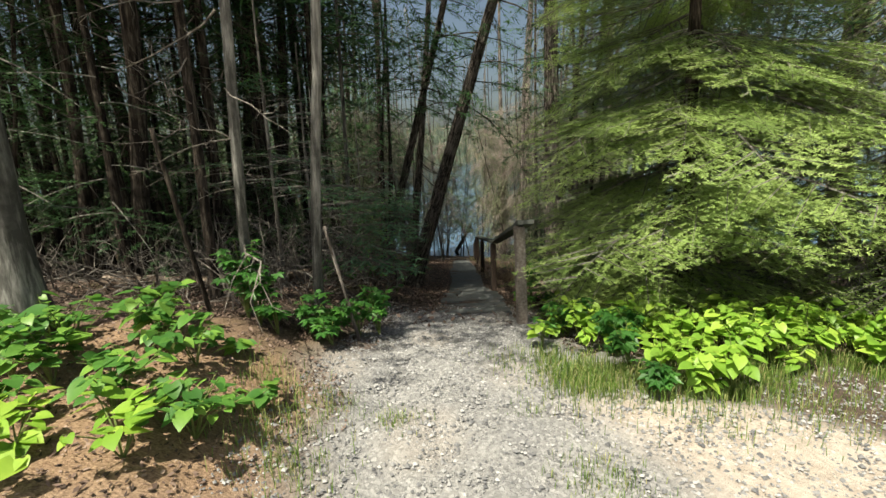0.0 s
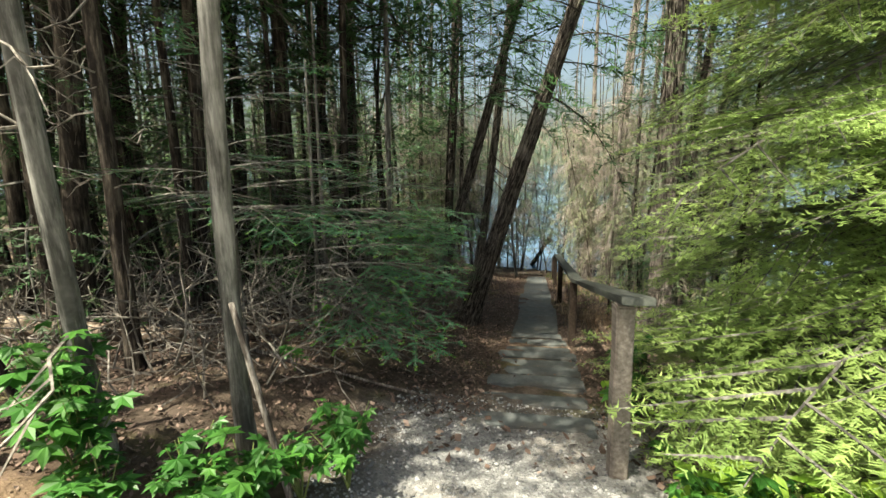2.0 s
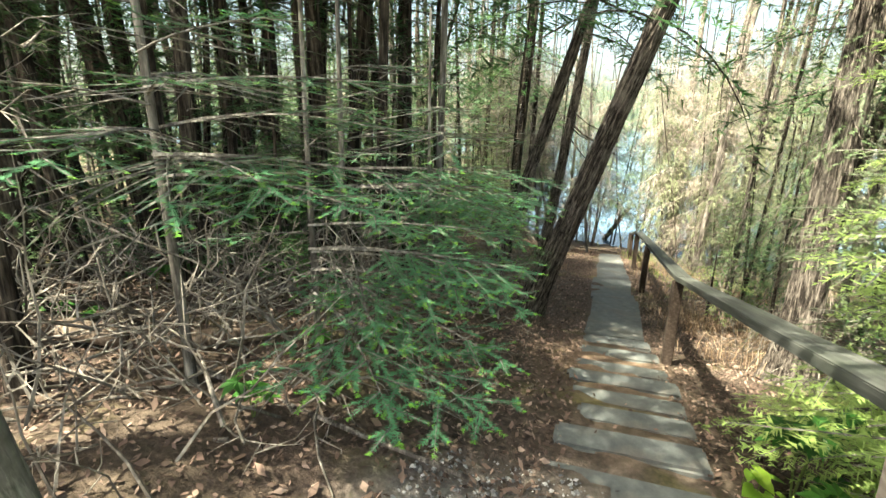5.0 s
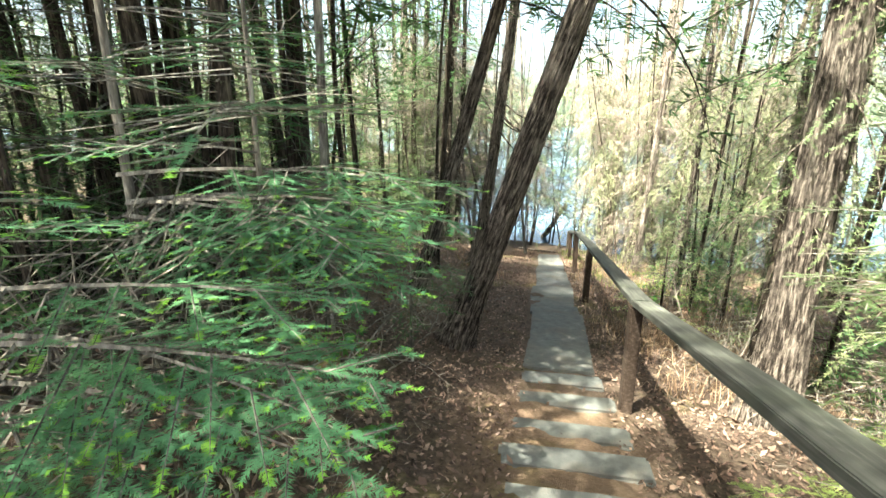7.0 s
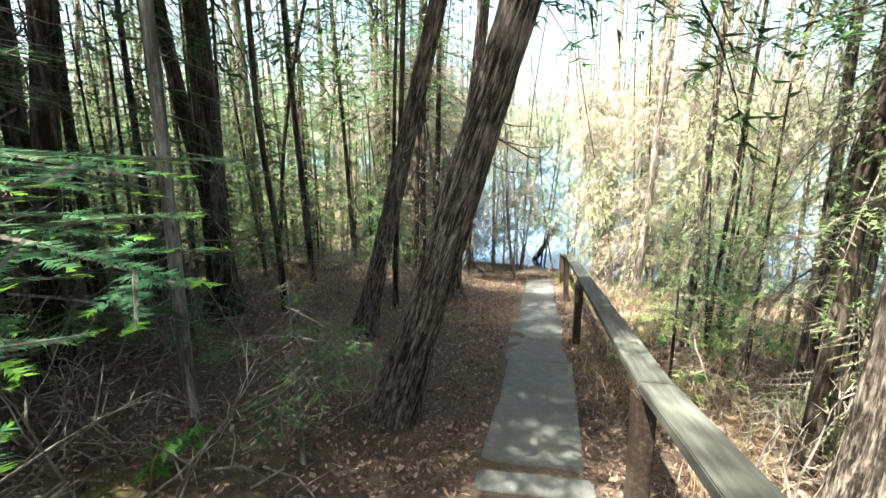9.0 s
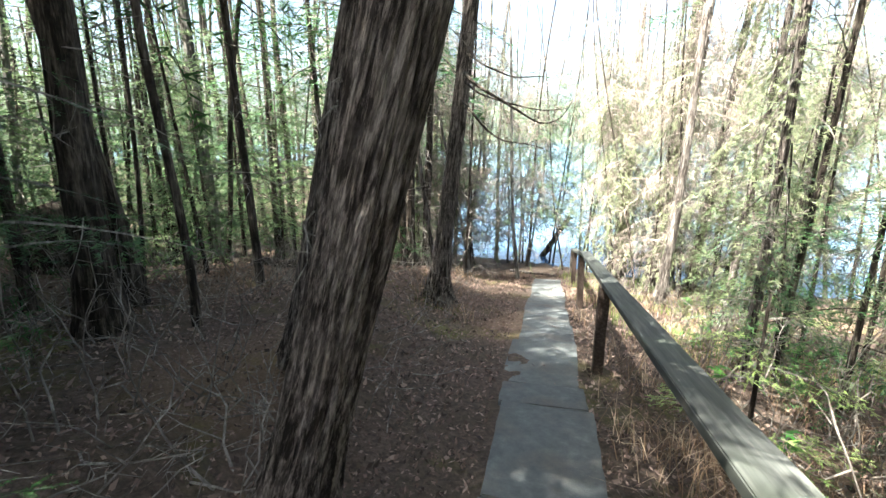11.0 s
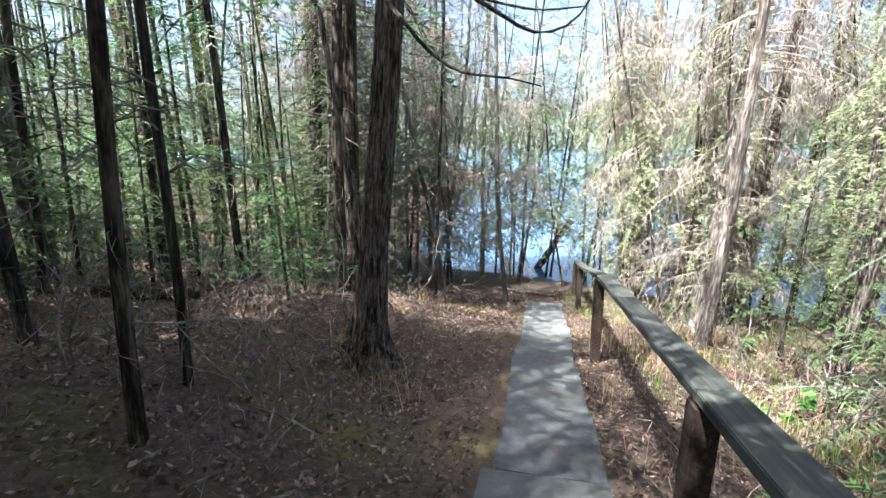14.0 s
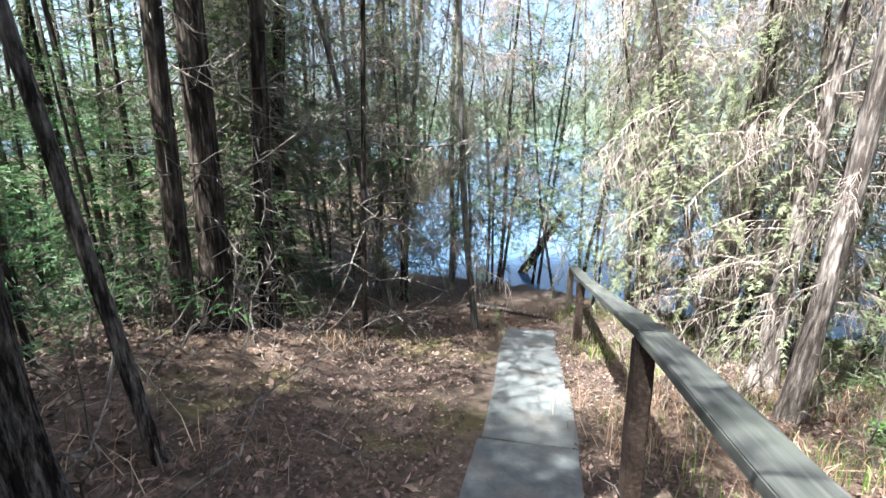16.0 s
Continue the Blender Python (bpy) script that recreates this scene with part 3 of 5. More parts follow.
# handrail: x, y, height of its top
RAIL = [(0.81, 4.11, 0.90), (0.94, 7.63, 0.09), (1.08, 11.41, -0.50), (1.19, 14.57, -0.98), (1.37, 18.00, -1.77), (1.48, 20.01, -2.18)]
rail = hold("handrail", RAIL[0][0], RAIL[0][1], ground_at(RAIL[0][0], RAIL[0][1]))
back = Matrix.Translation(-rail.location)
for i, (x, y, z) in enumerate(RAIL):
    wood = POST_GREY if i in (0, 5) else POST_WOOD
    wide = 0.095 if i == 0 else 0.088
    hgt = z - 0.045 - (ground_at(x, y) - 0.25)
    ps = part("post", block_mesh("post", wide, wide, hgt, wood, i + 50, 0.008, 4), rail, "weathered grey wooden post" if i in (0, 5) else "dark stained square wooden post")
    ps.matrix_basis = back @ pose(x, y, z - 0.045, 0, 0.6 * (i % 3 - 1), 4)
for i in range(5):
    a, b = Vector(RAIL[i]), Vector(RAIL[i + 1])
    d = b - a
    yaw, pit = math.degrees(math.atan2(-d.x, d.y)), math.degrees(math.atan2(d.z, math.hypot(d.x, d.y)))
    bd = part("rail_board", block_mesh("rail_board", 0.15, d.length + (0.14 if i == 0 else -0.006), 0.042, RAIL_WOOD, i + 70, 0.006, 10), rail, "grey-green weathered flat rail board")
    mid = (a + b) / 2 + Vector((0.04, -0.07 * d.y / d.length if i == 0 else 0, -0.07 * d.z / d.length if i == 0 else 0))
    bd.matrix_basis = back @ pose(mid.x, mid.y, mid.z, pit, 0, yaw)
tagged(rail, "weathered wooden handrail on dark posts beside the path", "handrail")


# ---------------------------------------------------------------- trees
def plant_tree(name, x, y, lean_x, lean_y, parts, label, category="tree", group="", spin=0.0):
    t = hold(name, x, y, ground_at(x, y) - 0.02)
    for nm, me in parts:
        b = part(nm, me, t)
        if nm == "twig_tangle":
            b["kind"] = "stuff"
    t.matrix_world = Matrix.Translation(t.location) @ Matrix.Rotation(math.atan(lean_x), 4, "Y") @ Matrix.Rotation(-math.atan(lean_y), 4, "X") @ Matrix.Rotation(spin, 4, "Z")
    return tagged(t, label, category, group)


# crowns shared by trees of a kind
CROWN_HIGH = [crown_mesh("crown", 13, 4.8 + 0.4 * i, 1.9, 30, ROUGH, BARK_DARK, NEEDLE, 101 + i, 0.1, 0.5) for i in range(4)]
CROWN_MIDH = [crown_mesh("crown", 13, 2.9 + 0.2 * i, 1.9, 40, ROUGH, BARK_DARK, NEEDLE, 181 + i, 0.12, 0.5) for i in range(3)]
CROWN_NEAR = [crown_mesh("crown", 12, 3.0 + 0.2 * i, 1.7, 36, MID, BARK_DARK, [NEEDLE, NEEDLE_SOFT][i], 191 + i, 0.14, 0.5) for i in range(2)]
# canopy crowns hang mostly above the view, put there to shade the path
CROWN_CANOPY = [crown_mesh("crown", 9.5, 3.5 + 0.2 * i, 2.1, 44, ROUGH, BARK_DARK, NEEDLE, 201 + i, 0.06, 0.6) for i in range(3)]
# lighter needles for the wood farther back: its sunlight is put into the colour
CROWN_BRIGHT = [crown_mesh("crown", 6.5, 0.8 + 0.5 * i, 1.5, 34, ROUGH, BARK_DARK, NEEDLE_SOFT, 241 + i, 0.1) for i in range(3)]
# unseen crowns, dense enough to darken slope and entrance
CROWN_SHADE = [crown_mesh("crown", 11, 3.9 + 0.3 * i, 2.2, 44, ROUGH, BARK_DARK, NEEDLE, 221 + i, 0.08, 0.6) for i in range(3)]
CROWN_THIN = [crown_mesh("crown", 13, 5.5 + 0.6 * i, 1.6, 14, ROUGH, BARK_DARK, NEEDLE, 171 + i, 0.1, 0.5) for i in range(3)]
CROWN_LOW = [crown_mesh("crown", 7.5, 0.9 + 0.35 * i, 1.45, 46, ROUGH, BARK_DARK, [NEEDLE, NEEDLE_SOFT, NEEDLE][i % 3], 111 + i, 0.12) for i in range(5)]
CROWN_CEDAR = [crown_mesh("crown", 7.5, 0.9 + 0.4 * i, 1.15, 44, HANG_ROUGH, BARK_CEDAR, NEEDLE_CEDAR, 121 + i, 0.3) for i in range(3)]
CROWN_SPRAY = [crown_mesh("crown", 8.5, 1.5, 1.0, 60, HANG, BARK_CEDAR, NEEDLE_SOFT, 231, 0.3)]
CROWN_SHORE = [crown_mesh("crown", 7.0, 0.9 + 0.4 * i, 1.25, 38, HANG_ROUGH, BARK_PALE, NEEDLE_CEDAR, 161 + i, 0.3, 0.6) for i in range(3)]
CROWN_YOUNG = [crown_mesh("crown", 2.2 + 0.5 * i, 0.35, 0.95, 22, ROUGH, BARK_DARK, [NEEDLE, NEEDLE_SOFT, NEEDLE, NEEDLE_SOFT, NEEDLE_CEDAR][i], 151 + i, 0.15) for i in range(5)]
SNAGS = [snags_mesh("twig_tangle", 0.6, 5.0, 0.8, 20, 131 + i) for i in range(5)]
CURTAIN = [curtain_mesh("twig_tangle", 0.8, 6.0, 1.1, 46, 211 + i) for i in range(3)]
SNAGS_THICK = [snags_mesh("twig_tangle", 0.3, 5.0, 1.05, 76, 141 + i) for i in range(3)]

# the trees beside the path, one by one: x, y, lean x, lean y, radius, height, bark, crown, bare branches, label
NEAR = [
    (-2.60, 2.57, 0.010, 0.000, 0.104, 10, BARK_ALDER, CROWN_SHADE[0], None, "grey-barked tree with a flared base beside the entrance"),
    (-1.45, 3.25, 0.070, -0.140, 0.034, 9, BARK_ALDER, CROWN_SHADE[1], SNAGS[0], "slim grey-barked tree with thin bare side branches"),
    (-1.02, 3.60, 0.076, -0.160, 0.037, 9, BARK_ALDER, CROWN_THIN[0], None, "slim straight grey-barked tree at the edge of the gravel"),
    (-0.58, 8.84, 0.346, -0.137, 0.122, 11, BARK_CEDAR, CROWN_CANOPY[0], None, "leaning cedar trunk with shaggy furrowed bark"),
    (-1.32, 10.32, 0.296, -0.131, 0.085, 11, BARK_CEDAR, CROWN_CANOPY[1], SNAGS[2], "leaning cedar with peeling brown bark"),
    (-0.84, 13.36, 0.122, -0.088, 0.102, 12, BARK_CEDAR, CROWN_HIGH[1], None, "big dark trunk with mossy flared base"),
    (-2.88, 10.17, 0.000, 0.000, 0.127, 12, BARK_DARK, CROWN_MIDH[2], SNAGS[3], "thick dark trunk with broken dead branches"),
    (-1.29, 11.50, 0.035, 0.000, 0.034, 10, BARK_DARK, CROWN_THIN[1], SNAGS[0], "slim dark trunk on the brown litter"),
    (-1.43, 12.01, 0.050, 0.000, 0.024, 9, BARK_DARK, None, SNAGS[1], "thin dark leaning trunk"),
    (-2.81, 12.22, -0.030, 0.000, 0.046, 11, BARK_DARK, CROWN_MIDH[0], SNAGS[2], "dark slim trunk among fallen branches"),
    (-5.26, 13.82, -0.030, 0.000, 0.065, 11, BARK_DARK, CROWN_LOW[0], SNAGS[3], "dark trunk in the shade of the wood"),
    (-4.52, 13.76, -0.047, 0.000, 0.089, 12, BARK_GREY, None, SNAGS[4], "grey trunk in the wood"),
    (-3.35, 15.39, -0.040, 0.000, 0.051, 11, BARK_DARK, CROWN_MIDH[2], SNAGS[0], "dark slim trunk in the wood"),
    (-4.61, 16.01, -0.040, 0.000, 0.042, 10, BARK_DARK, CROWN_LOW[1], SNAGS[1], "thin dark leaning trunk in the wood"),
    (-5.24, 16.28, -0.040, 0.000, 0.045, 10, BARK_DARK, None, SNAGS[2], "thin dark slanting trunk in the wood"),
    (-3.33, 17.70, 0.031, 0.0, 0.083, 12, BARK_DARK, CROWN_MIDH[0], SNAGS[3], "dark straight trunk in the wood"),
    (-6.12, 17.14, -0.040, 0.000, 0.094, 12, BARK_DARK, CROWN_LOW[2], SNAGS[4], "dark trunk deep in the wood"),
    (-3.18, 19.46, 0.019, 0.0, 0.118, 12, BARK_DARK, CROWN_LOW[3], SNAGS_THICK[0], "thick dark trunk near the shore"),
    (-2.03, 15.61, 0.050, 0.000, 0.077, 11, BARK_DARK, CROWN_CANOPY[2], SNAGS[0], "dark trunk of a close clump of trees"),
    (-2.00, 16.00, 0.034, 0.000, 0.113, 12, BARK_DARK, None, SNAGS_THICK[1], "thick trunk of a close clump of trees"),
    (-1.71, 16.34, 0.005, 0.000, 0.071, 11, BARK_DARK, CROWN_THIN[2], SNAGS_THICK[2], "dark trunk with pale broken branches"),
    (-0.97, 16.90, 0.024, 0.0, 0.025, 9, BARK_DARK, None, SNAGS_THICK[0], "thin tree with a tangle of bare twigs"),
    (-1.73, 19.90, 0.021, 0.0, 0.054, 10, BARK_GREY, CROWN_LOW[4], SNAGS_THICK[1], "slim trunk with bare twigs near the shore"),
    (-0.70, 21.53, 0.033, 0.0, 0.054, 10, BARK_GREY, CROWN_CEDAR[0], SNAGS[1], "slim trunk at the lake shore"),
    (0.30, 21.67, 0.131, 0.0, 0.03, 9, BARK_GREY, CROWN_LOW[0], SNAGS[2], "thin leaning trunk at the lake shore"),
    (0.94, 21.93, 0.090, 0.0, 0.026, 9, BARK_DARK, CROWN_LOW[1], None, "thin straight trunk at the lake shore"),
    (2.80, 16.20, 0.075, 0.000, 0.077, 9, BARK_PALE, None, CURTAIN[0], "pale stripped trunk with bare branches"),
    (3.05, 17.14, 0.060, 0.000, 0.089, 11, BARK_PALE, CROWN_THIN[0], CURTAIN[1], "reddish trunk with many bare twigs"),
    (3.34, 19.10, 0.059, 0.000, 0.16, 12, BARK_CEDAR, CROWN_CEDAR[1], CURTAIN[2], "thick shaggy cedar by the lake"),
    (3.91, 18.12, 0.075, 0.000, 0.089, 11, BARK_CEDAR, CROWN_THIN[0], CURTAIN[0], "brown leaning cedar by the lake"),
    (2.76, 20.61, 0.017, 0.0, 0.13, 12, BARK_PALE, CROWN_CEDAR[2], CURTAIN[1], "pale shaggy cedar trunk at the shore"),
    (3.05, 21.39, -0.003, 0.0, 0.083, 11, BARK_CEDAR, CROWN_CEDAR[0], CURTAIN[2], "leaning cedar at the shore"),
    (4.03, 21.79, 0.200, 0.000, 0.035, 9, BARK_DARK, None, SNAGS[0], "thin dark trunk leaning over the water"),
    (4.37, 21.84, 0.180, 0.000, 0.033, 9, BARK_DARK, None, SNAGS[1], "thin dark trunk leaning over the water"),
    (4.97, 21.47, 0.115, 0.0, 0.118, 12, BARK_CEDAR, CROWN_CEDAR[1], CURTAIN[0], "brown cedar at the shore"),
    (7.36, 21.45, 0.091, 0.0, 0.118, 12, BARK_CEDAR, CROWN_LOW[2], CURTAIN[1], "brown trunk at the shore"),
    # four conifers added so that their crowns, out of view, shade the steps
    (-2.19, 4.20, 0.020, 0.000, 0.045, 10, BARK_DARK, CROWN_HIGH[2], SNAGS[2], "slim dark conifer added above the steps for shade"),
    (-2.89, 5.89, 0.020, 0.000, 0.06, 11, BARK_DARK, CROWN_NEAR[0], SNAGS[0], "slim dark conifer added above the steps for shade"),
    (-1.89, 7.16, 0.020, 0.000, 0.05, 11, BARK_DARK, CROWN_CANOPY[1], SNAGS[4], "slim dark conifer added above the steps for shade"),
    (-1.59, 8.01, 0.020, 0.000, 0.035, 10, BARK_GREY, CROWN_CANOPY[1], None, "slim grey conifer added above the steps for shade"),
    (2.08, 7.95, -0.020, -0.068, 0.135, 12, BARK_CEDAR, CROWN_SPRAY[0], None, "thick reddish cedar with peeling bark and hanging sprays"),
    (2.75, 9.6, 0.03, 0.0, 0.045, 11, BARK_CEDAR, CROWN_SPRAY[0], CURTAIN[0], "slim cedar behind the handrail with hanging boughs"),
    (2.75, 11.9, 0.04, 0.0, 0.026, 10, BARK_DARK, CROWN_THIN[0], SNAGS[1], "slim dark conifer behind the handrail"),
]
for i, (x, y, lx, ly, r, h, mat, crown, snags, label) in enumerate(NEAR):
    fine = r > 0.06 or y < 5
    me, _ = trunk_mesh("trunk", r, h, mat, fine, 1.5 if i == 5 else 0.9 if r > 0.08 else 0.4, 0.03 + 0.02 * (i % 3) if i not in (3, 4, 5) else 0.02, 200 + i)
    if mat == BARK_CEDAR and r > 0.08:
        me = furrowed_trunk("trunk", r, h, mat, 1.5 if i == 5 else 0.8, 0.02, 200 + i)
    parts = [("trunk", me)]
    if crown:
        parts.append(("crown", crown))
    if snags:
        parts.append(("twig_tangle", snags))
    plant_tree("conifer_tree" if crown else "bare_tree", x, y, lx, ly, parts, label, spin=i * 1.3)

# the curved bare limbs of the big trunk
big_tree = next(o for o in bpy.data.objects if o.get("label", "").startswith("big dark trunk"))
bpy.context.view_layer.update()
for k, (pts, r) in enumerate((
        (((-0.38, 12.76, 1.43), (-0.23, 12.48, 1.28), (0.01, 12.50, 1.14), (0.26, 12.53, 0.99), (0.47, 12.55, 0.86), (0.68, 12.54, 0.90), (0.79, 12.50, 1.10)), 0.022),
        (((-0.41, 12.82, 1.14), (-0.25, 12.54, 0.98), (-0.11, 12.57, 0.81), (0.07, 12.59, 0.69), (0.34, 12.59, 0.66), (0.52, 12.59, 0.61)), 0.016),
        (((-0.38, 12.78, 1.34), (-0.21, 12.60, 1.20), (0.08, 12.61, 1.10), (0.47, 12.67, 1.01), (0.74, 12.71, 1.03)), 0.014),
        (((-0.35, 12.73, 1.63), (-0.10, 12.25, 1.43), (0.19, 12.17, 1.30), (0.49, 12.06, 1.29)), 0.014))):
    g = Geo()
    q = np.array(pts)
    tt = np.linspace(0, 1, 16)
    fine_pts = np.stack([np.interp(tt, np.linspace(0, 1, len(q)), q[:, i]) for i in range(3)], 1)
    fine_pts[1:-1] = (fine_pts[:-2] + fine_pts[1:-1] * 2 + fine_pts[2:]) / 4
    g.add(*tube(fine_pts, np.linspace(r, 0.004, 16), 6, 0.05, k))
    for i in range(9):
        m = Matrix.Translation(Vector(fine_pts[4 + i])) @ turn(0.7 * math.sin(9 * i), 0.5 * math.sin(5 * i + k), i) @ Matrix.Scale(0.22, 4)
        g.add_geo(DEAD[i % 6], m)
    limb = part("limb", g.mesh("limb", [BARK_DARK], True), big_tree, "dark bare curved limb")
    limb.matrix_basis = big_tree.matrix_world.inverted()

g = Geo()
rng = np.random.default_rng(18)
for i in range(420):
    a, d = rng.uniform(0, 6.28), 0.15 + abs(rng.normal(0, 0.17))
    x, y = -0.84 + math.cos(a) * d, 13.36 + math.sin(a) * d
    z = ground_at(x, y) + max(0.0, 0.22 - d) * rng.uniform(0, 2.2)
    r = rng.uniform(0.012, 0.032)
    ring = np.array([[x + r * math.cos(q), y + r * math.sin(q), z - 0.004] for q in np.linspace(0, 5.24, 6)] + [[x, y, z + r * 0.45]])
    g.add(ring, np.array([[q, (q + 1) % 6, 6] for q in range(6)]))
tagged(new("moss", g.mesh("moss", [MOSS], True)), "olive green moss cushions round the foot of the big trunk", "moss", kind="stuff")

# the wood to both sides: slim trees set at random, clear of the path
rng = np.random.default_rng(17)
TRUNKS = [trunk_mesh("trunk", r, h, m, False, 0.5, 0.17, 300 + k)[0] for k, (r, h, m) in enumerate(
    [(0.022, 8, BARK_DARK), (0.036, 9, BARK_DARK), (0.042, 10, BARK_GREY), (0.06, 11, BARK_DARK), (0.09, 12, BARK_DARK), (0.028, 8, BARK_GREY)])]
placed = [(t[0], t[1]) for t in NEAR]
made = 0
while made < 80:
    left = rng.random() < 0.72
    x = rng.uniform(-14, -2.2) if left else rng.uniform(2.6, 12)
    y = rng.uniform(4.2, 20.3) if left else rng.uniform(6.0, 20.3)
    if left and (y < 8 and x > -2.9 or 8 <= y < 14.5 and x > -3.7) or not left and x < 4.6 and (y > 9 or y < 7):
        continue
    if min((x - a) ** 2 + (y - b) ** 2 for a, b in placed) < (0.55 if left else 1.2) ** 2:
        continue
    placed.append((x, y))
    k = int(rng.integers(6))
    parts = [("trunk", TRUNKS[k])]
    u = rng.random()
    if u < 0.8:
        parts.append(("crown", CROWN_BRIGHT[made % 3] if left and y > 10.5 else (CROWN_LOW + CROWN_HIGH + (CROWN_CEDAR if not left else []))[int(rng.integers(9 if left else 12))]))
    if u > 0.25:
        parts.append(("twig_tangle", SNAGS[int(rng.integers(5))]))
    plant_tree("conifer_tree" if u < 0.8 else "bare_tree", x, y, rng.normal(0.04, 0.08), rng.normal(0, 0.06), parts,
               "slim conifer of the dense wood with sparse green boughs" if u < 0.8 else "bare slim trunk of the dense wood with dead twigs", "tree", "trees of the wood", rng.uniform(0, 6.28))
    made += 1


# tall trees added for shade: their crowns, out of view, darken the slope
rng = np.random.default_rng(53)
made = 0
while made < 16:
    left = made < 13
    x, y = (rng.uniform(-7.5, -2.1), rng.uniform(4.2, 7.6)) if made < 10 else (rng.uniform(-5.2, -2.4), rng.uniform(9.6, 13.2)) if left else (rng.uniform(3.4, 7), rng.uniform(6.5, 10))
    if min((x - a) ** 2 + (y - b) ** 2 for a, b in placed) < 0.45 ** 2 or left and x > -3.0 and 8.4 < y < 9.5:
        continue
    placed.append((x, y))
    plant_tree("conifer_tree", x, y, rng.normal(0.0, 0.03), rng.normal(0, 0.03), [("trunk", TRUNKS[(3, 1, 4)[made % 3]]), ("crown", CROWN_SHADE[made % 3])],
               "tall dark conifer added to shade the slope with its dense crown", "tree", "trees of the wood", rng.uniform(0, 6.28))
    made += 1

# the closed stand at the top of the slope, added to darken the wood
rng = np.random.default_rng(19)
made = 0
while made < 30:
    left = made < 19
    x, y = (rng.uniform(-10, -1.7), rng.uniform(4.6, 9.0)) if left else (rng.uniform(2.4, 8), rng.uniform(6.2, 11.5))
    if min((x - a) ** 2 + (y - b) ** 2 for a, b in placed) < 0.6 ** 2 or left and x > -2.5:
        continue
    placed.append((x, y))
    plant_tree("conifer_tree", x, y, rng.normal(0.03, 0.03), rng.normal(0, 0.03), [("trunk", TRUNKS[(1, 3, 0, 4)[made % 4]]), ("crown", CROWN_MIDH[made % 3])] + ([("twig_tangle", SNAGS[made % 5])] if made % 3 == 0 else []),
               "dark conifer added to the closed stand, its high boughs for shade", "tree", "trees of the wood", rng.uniform(0, 6.28))
    made += 1


# ---------------------------------------------------------------- firs whose boughs reach the path
def fir(name, x, y, height, r, boughs, label, mat, leaf):
    """A young fir; each bough: height above its base, yaw, dip, length, pool."""
    t = hold(name, x, y, ground_at(x, y) - 0.02)
    part("trunk", trunk_mesh("trunk", r, height, mat, False, 0.4, 0.02, int(100 * height))[0], t)
    for i, (z, yaw, dip, ln, pool) in enumerate(boughs):
        g = Geo()
        g.add_geo(pool[i % len(pool)], Matrix.Scale(ln, 4))
        b = part("bough", g.mesh("bough", [BARK_GREY, leaf, FRESH_OF[leaf.name]]), t)
        b.matrix_basis = Matrix.Translation((0, 0, z)) @ turn(radians(yaw), radians(dip), 0.1 * math.sin(7 * i))
    return tagged(t, label, "fir tree")



rng = np.random.default_rng(23)
big = []
for tier in range(10):
    z = 0.45 + 0.45 * tier
    for i in range(8):
        big.append((z + rng.normal(0, 0.13), tier * 19 + i * 45 + rng.uniform(-16, 16), rng.uniform(1, 19), (2.45 - 0.21 * z - 0.4 * max(0, 1.0 - z)) * rng.uniform(0.78, 1.1), SHELF))
fir("fir_tree", 2.79, 4.84, 6.5, 0.09, big, "full young fir with layered light green boughs down to the ground", BARK_DARK, NEEDLE_FRESH)
fir("fir_tree", 4.93, 4.66, 7.5, 0.11, [(0.25 + 0.042 * i, i * 137.5 % 360, 14 + 6 * math.sin(5 * i), 2.5 - 0.012 * i, MID) for i in range(100)], "tall fir with dense dark green boughs beside the gravel", BARK_DARK, NEEDLE_FRESH)
fir("fir_tree", 3.73, 6.81, 7.0, 0.1, [(0.4 + 0.055 * i, i * 137.5 % 360, 14 + 6 * math.sin(5 * i), 2.1 - 0.012 * i, MID) for i in range(90)], "tall fir with hanging green boughs behind the handrail", BARK_DARK, NEEDLE)


def aimed_fir(x, y, height, r, tips, label, leaf, pool=FINE):
    """A young fir whose boughs reach out to the given tips."""
    z = ground_at(x, y) - 0.02
    t = hold("fir_tree", x, y, z)
    part("trunk", trunk_mesh("trunk", r, height, BARK_GREY, False, 0.4, 0.02, int(100 * height))[0], t)
    for i, (tx, ty, tz, rise) in enumerate(tips):
        k = i % len(pool)
        v = Vector((tx - x, ty - y, -rise))
        sag = 0.04 + 0.06 * k
        g = Geo()
        g.add_geo(pool[k], Matrix.Scale(v.length / math.hypot(1, sag), 4))
        b = part("bough", g.mesh("bough", [BARK_GREY, leaf, FRESH_OF[leaf.name]]), t)
        b.matrix_basis = Matrix.Translation((0, 0, tz + rise - z)) @ turn(math.atan2(v.y, v.x), math.atan2(rise, math.hypot(v.x, v.y)) - sag, 0.12 * math.sin(7 * i))
    return tagged(t, label, "fir tree")


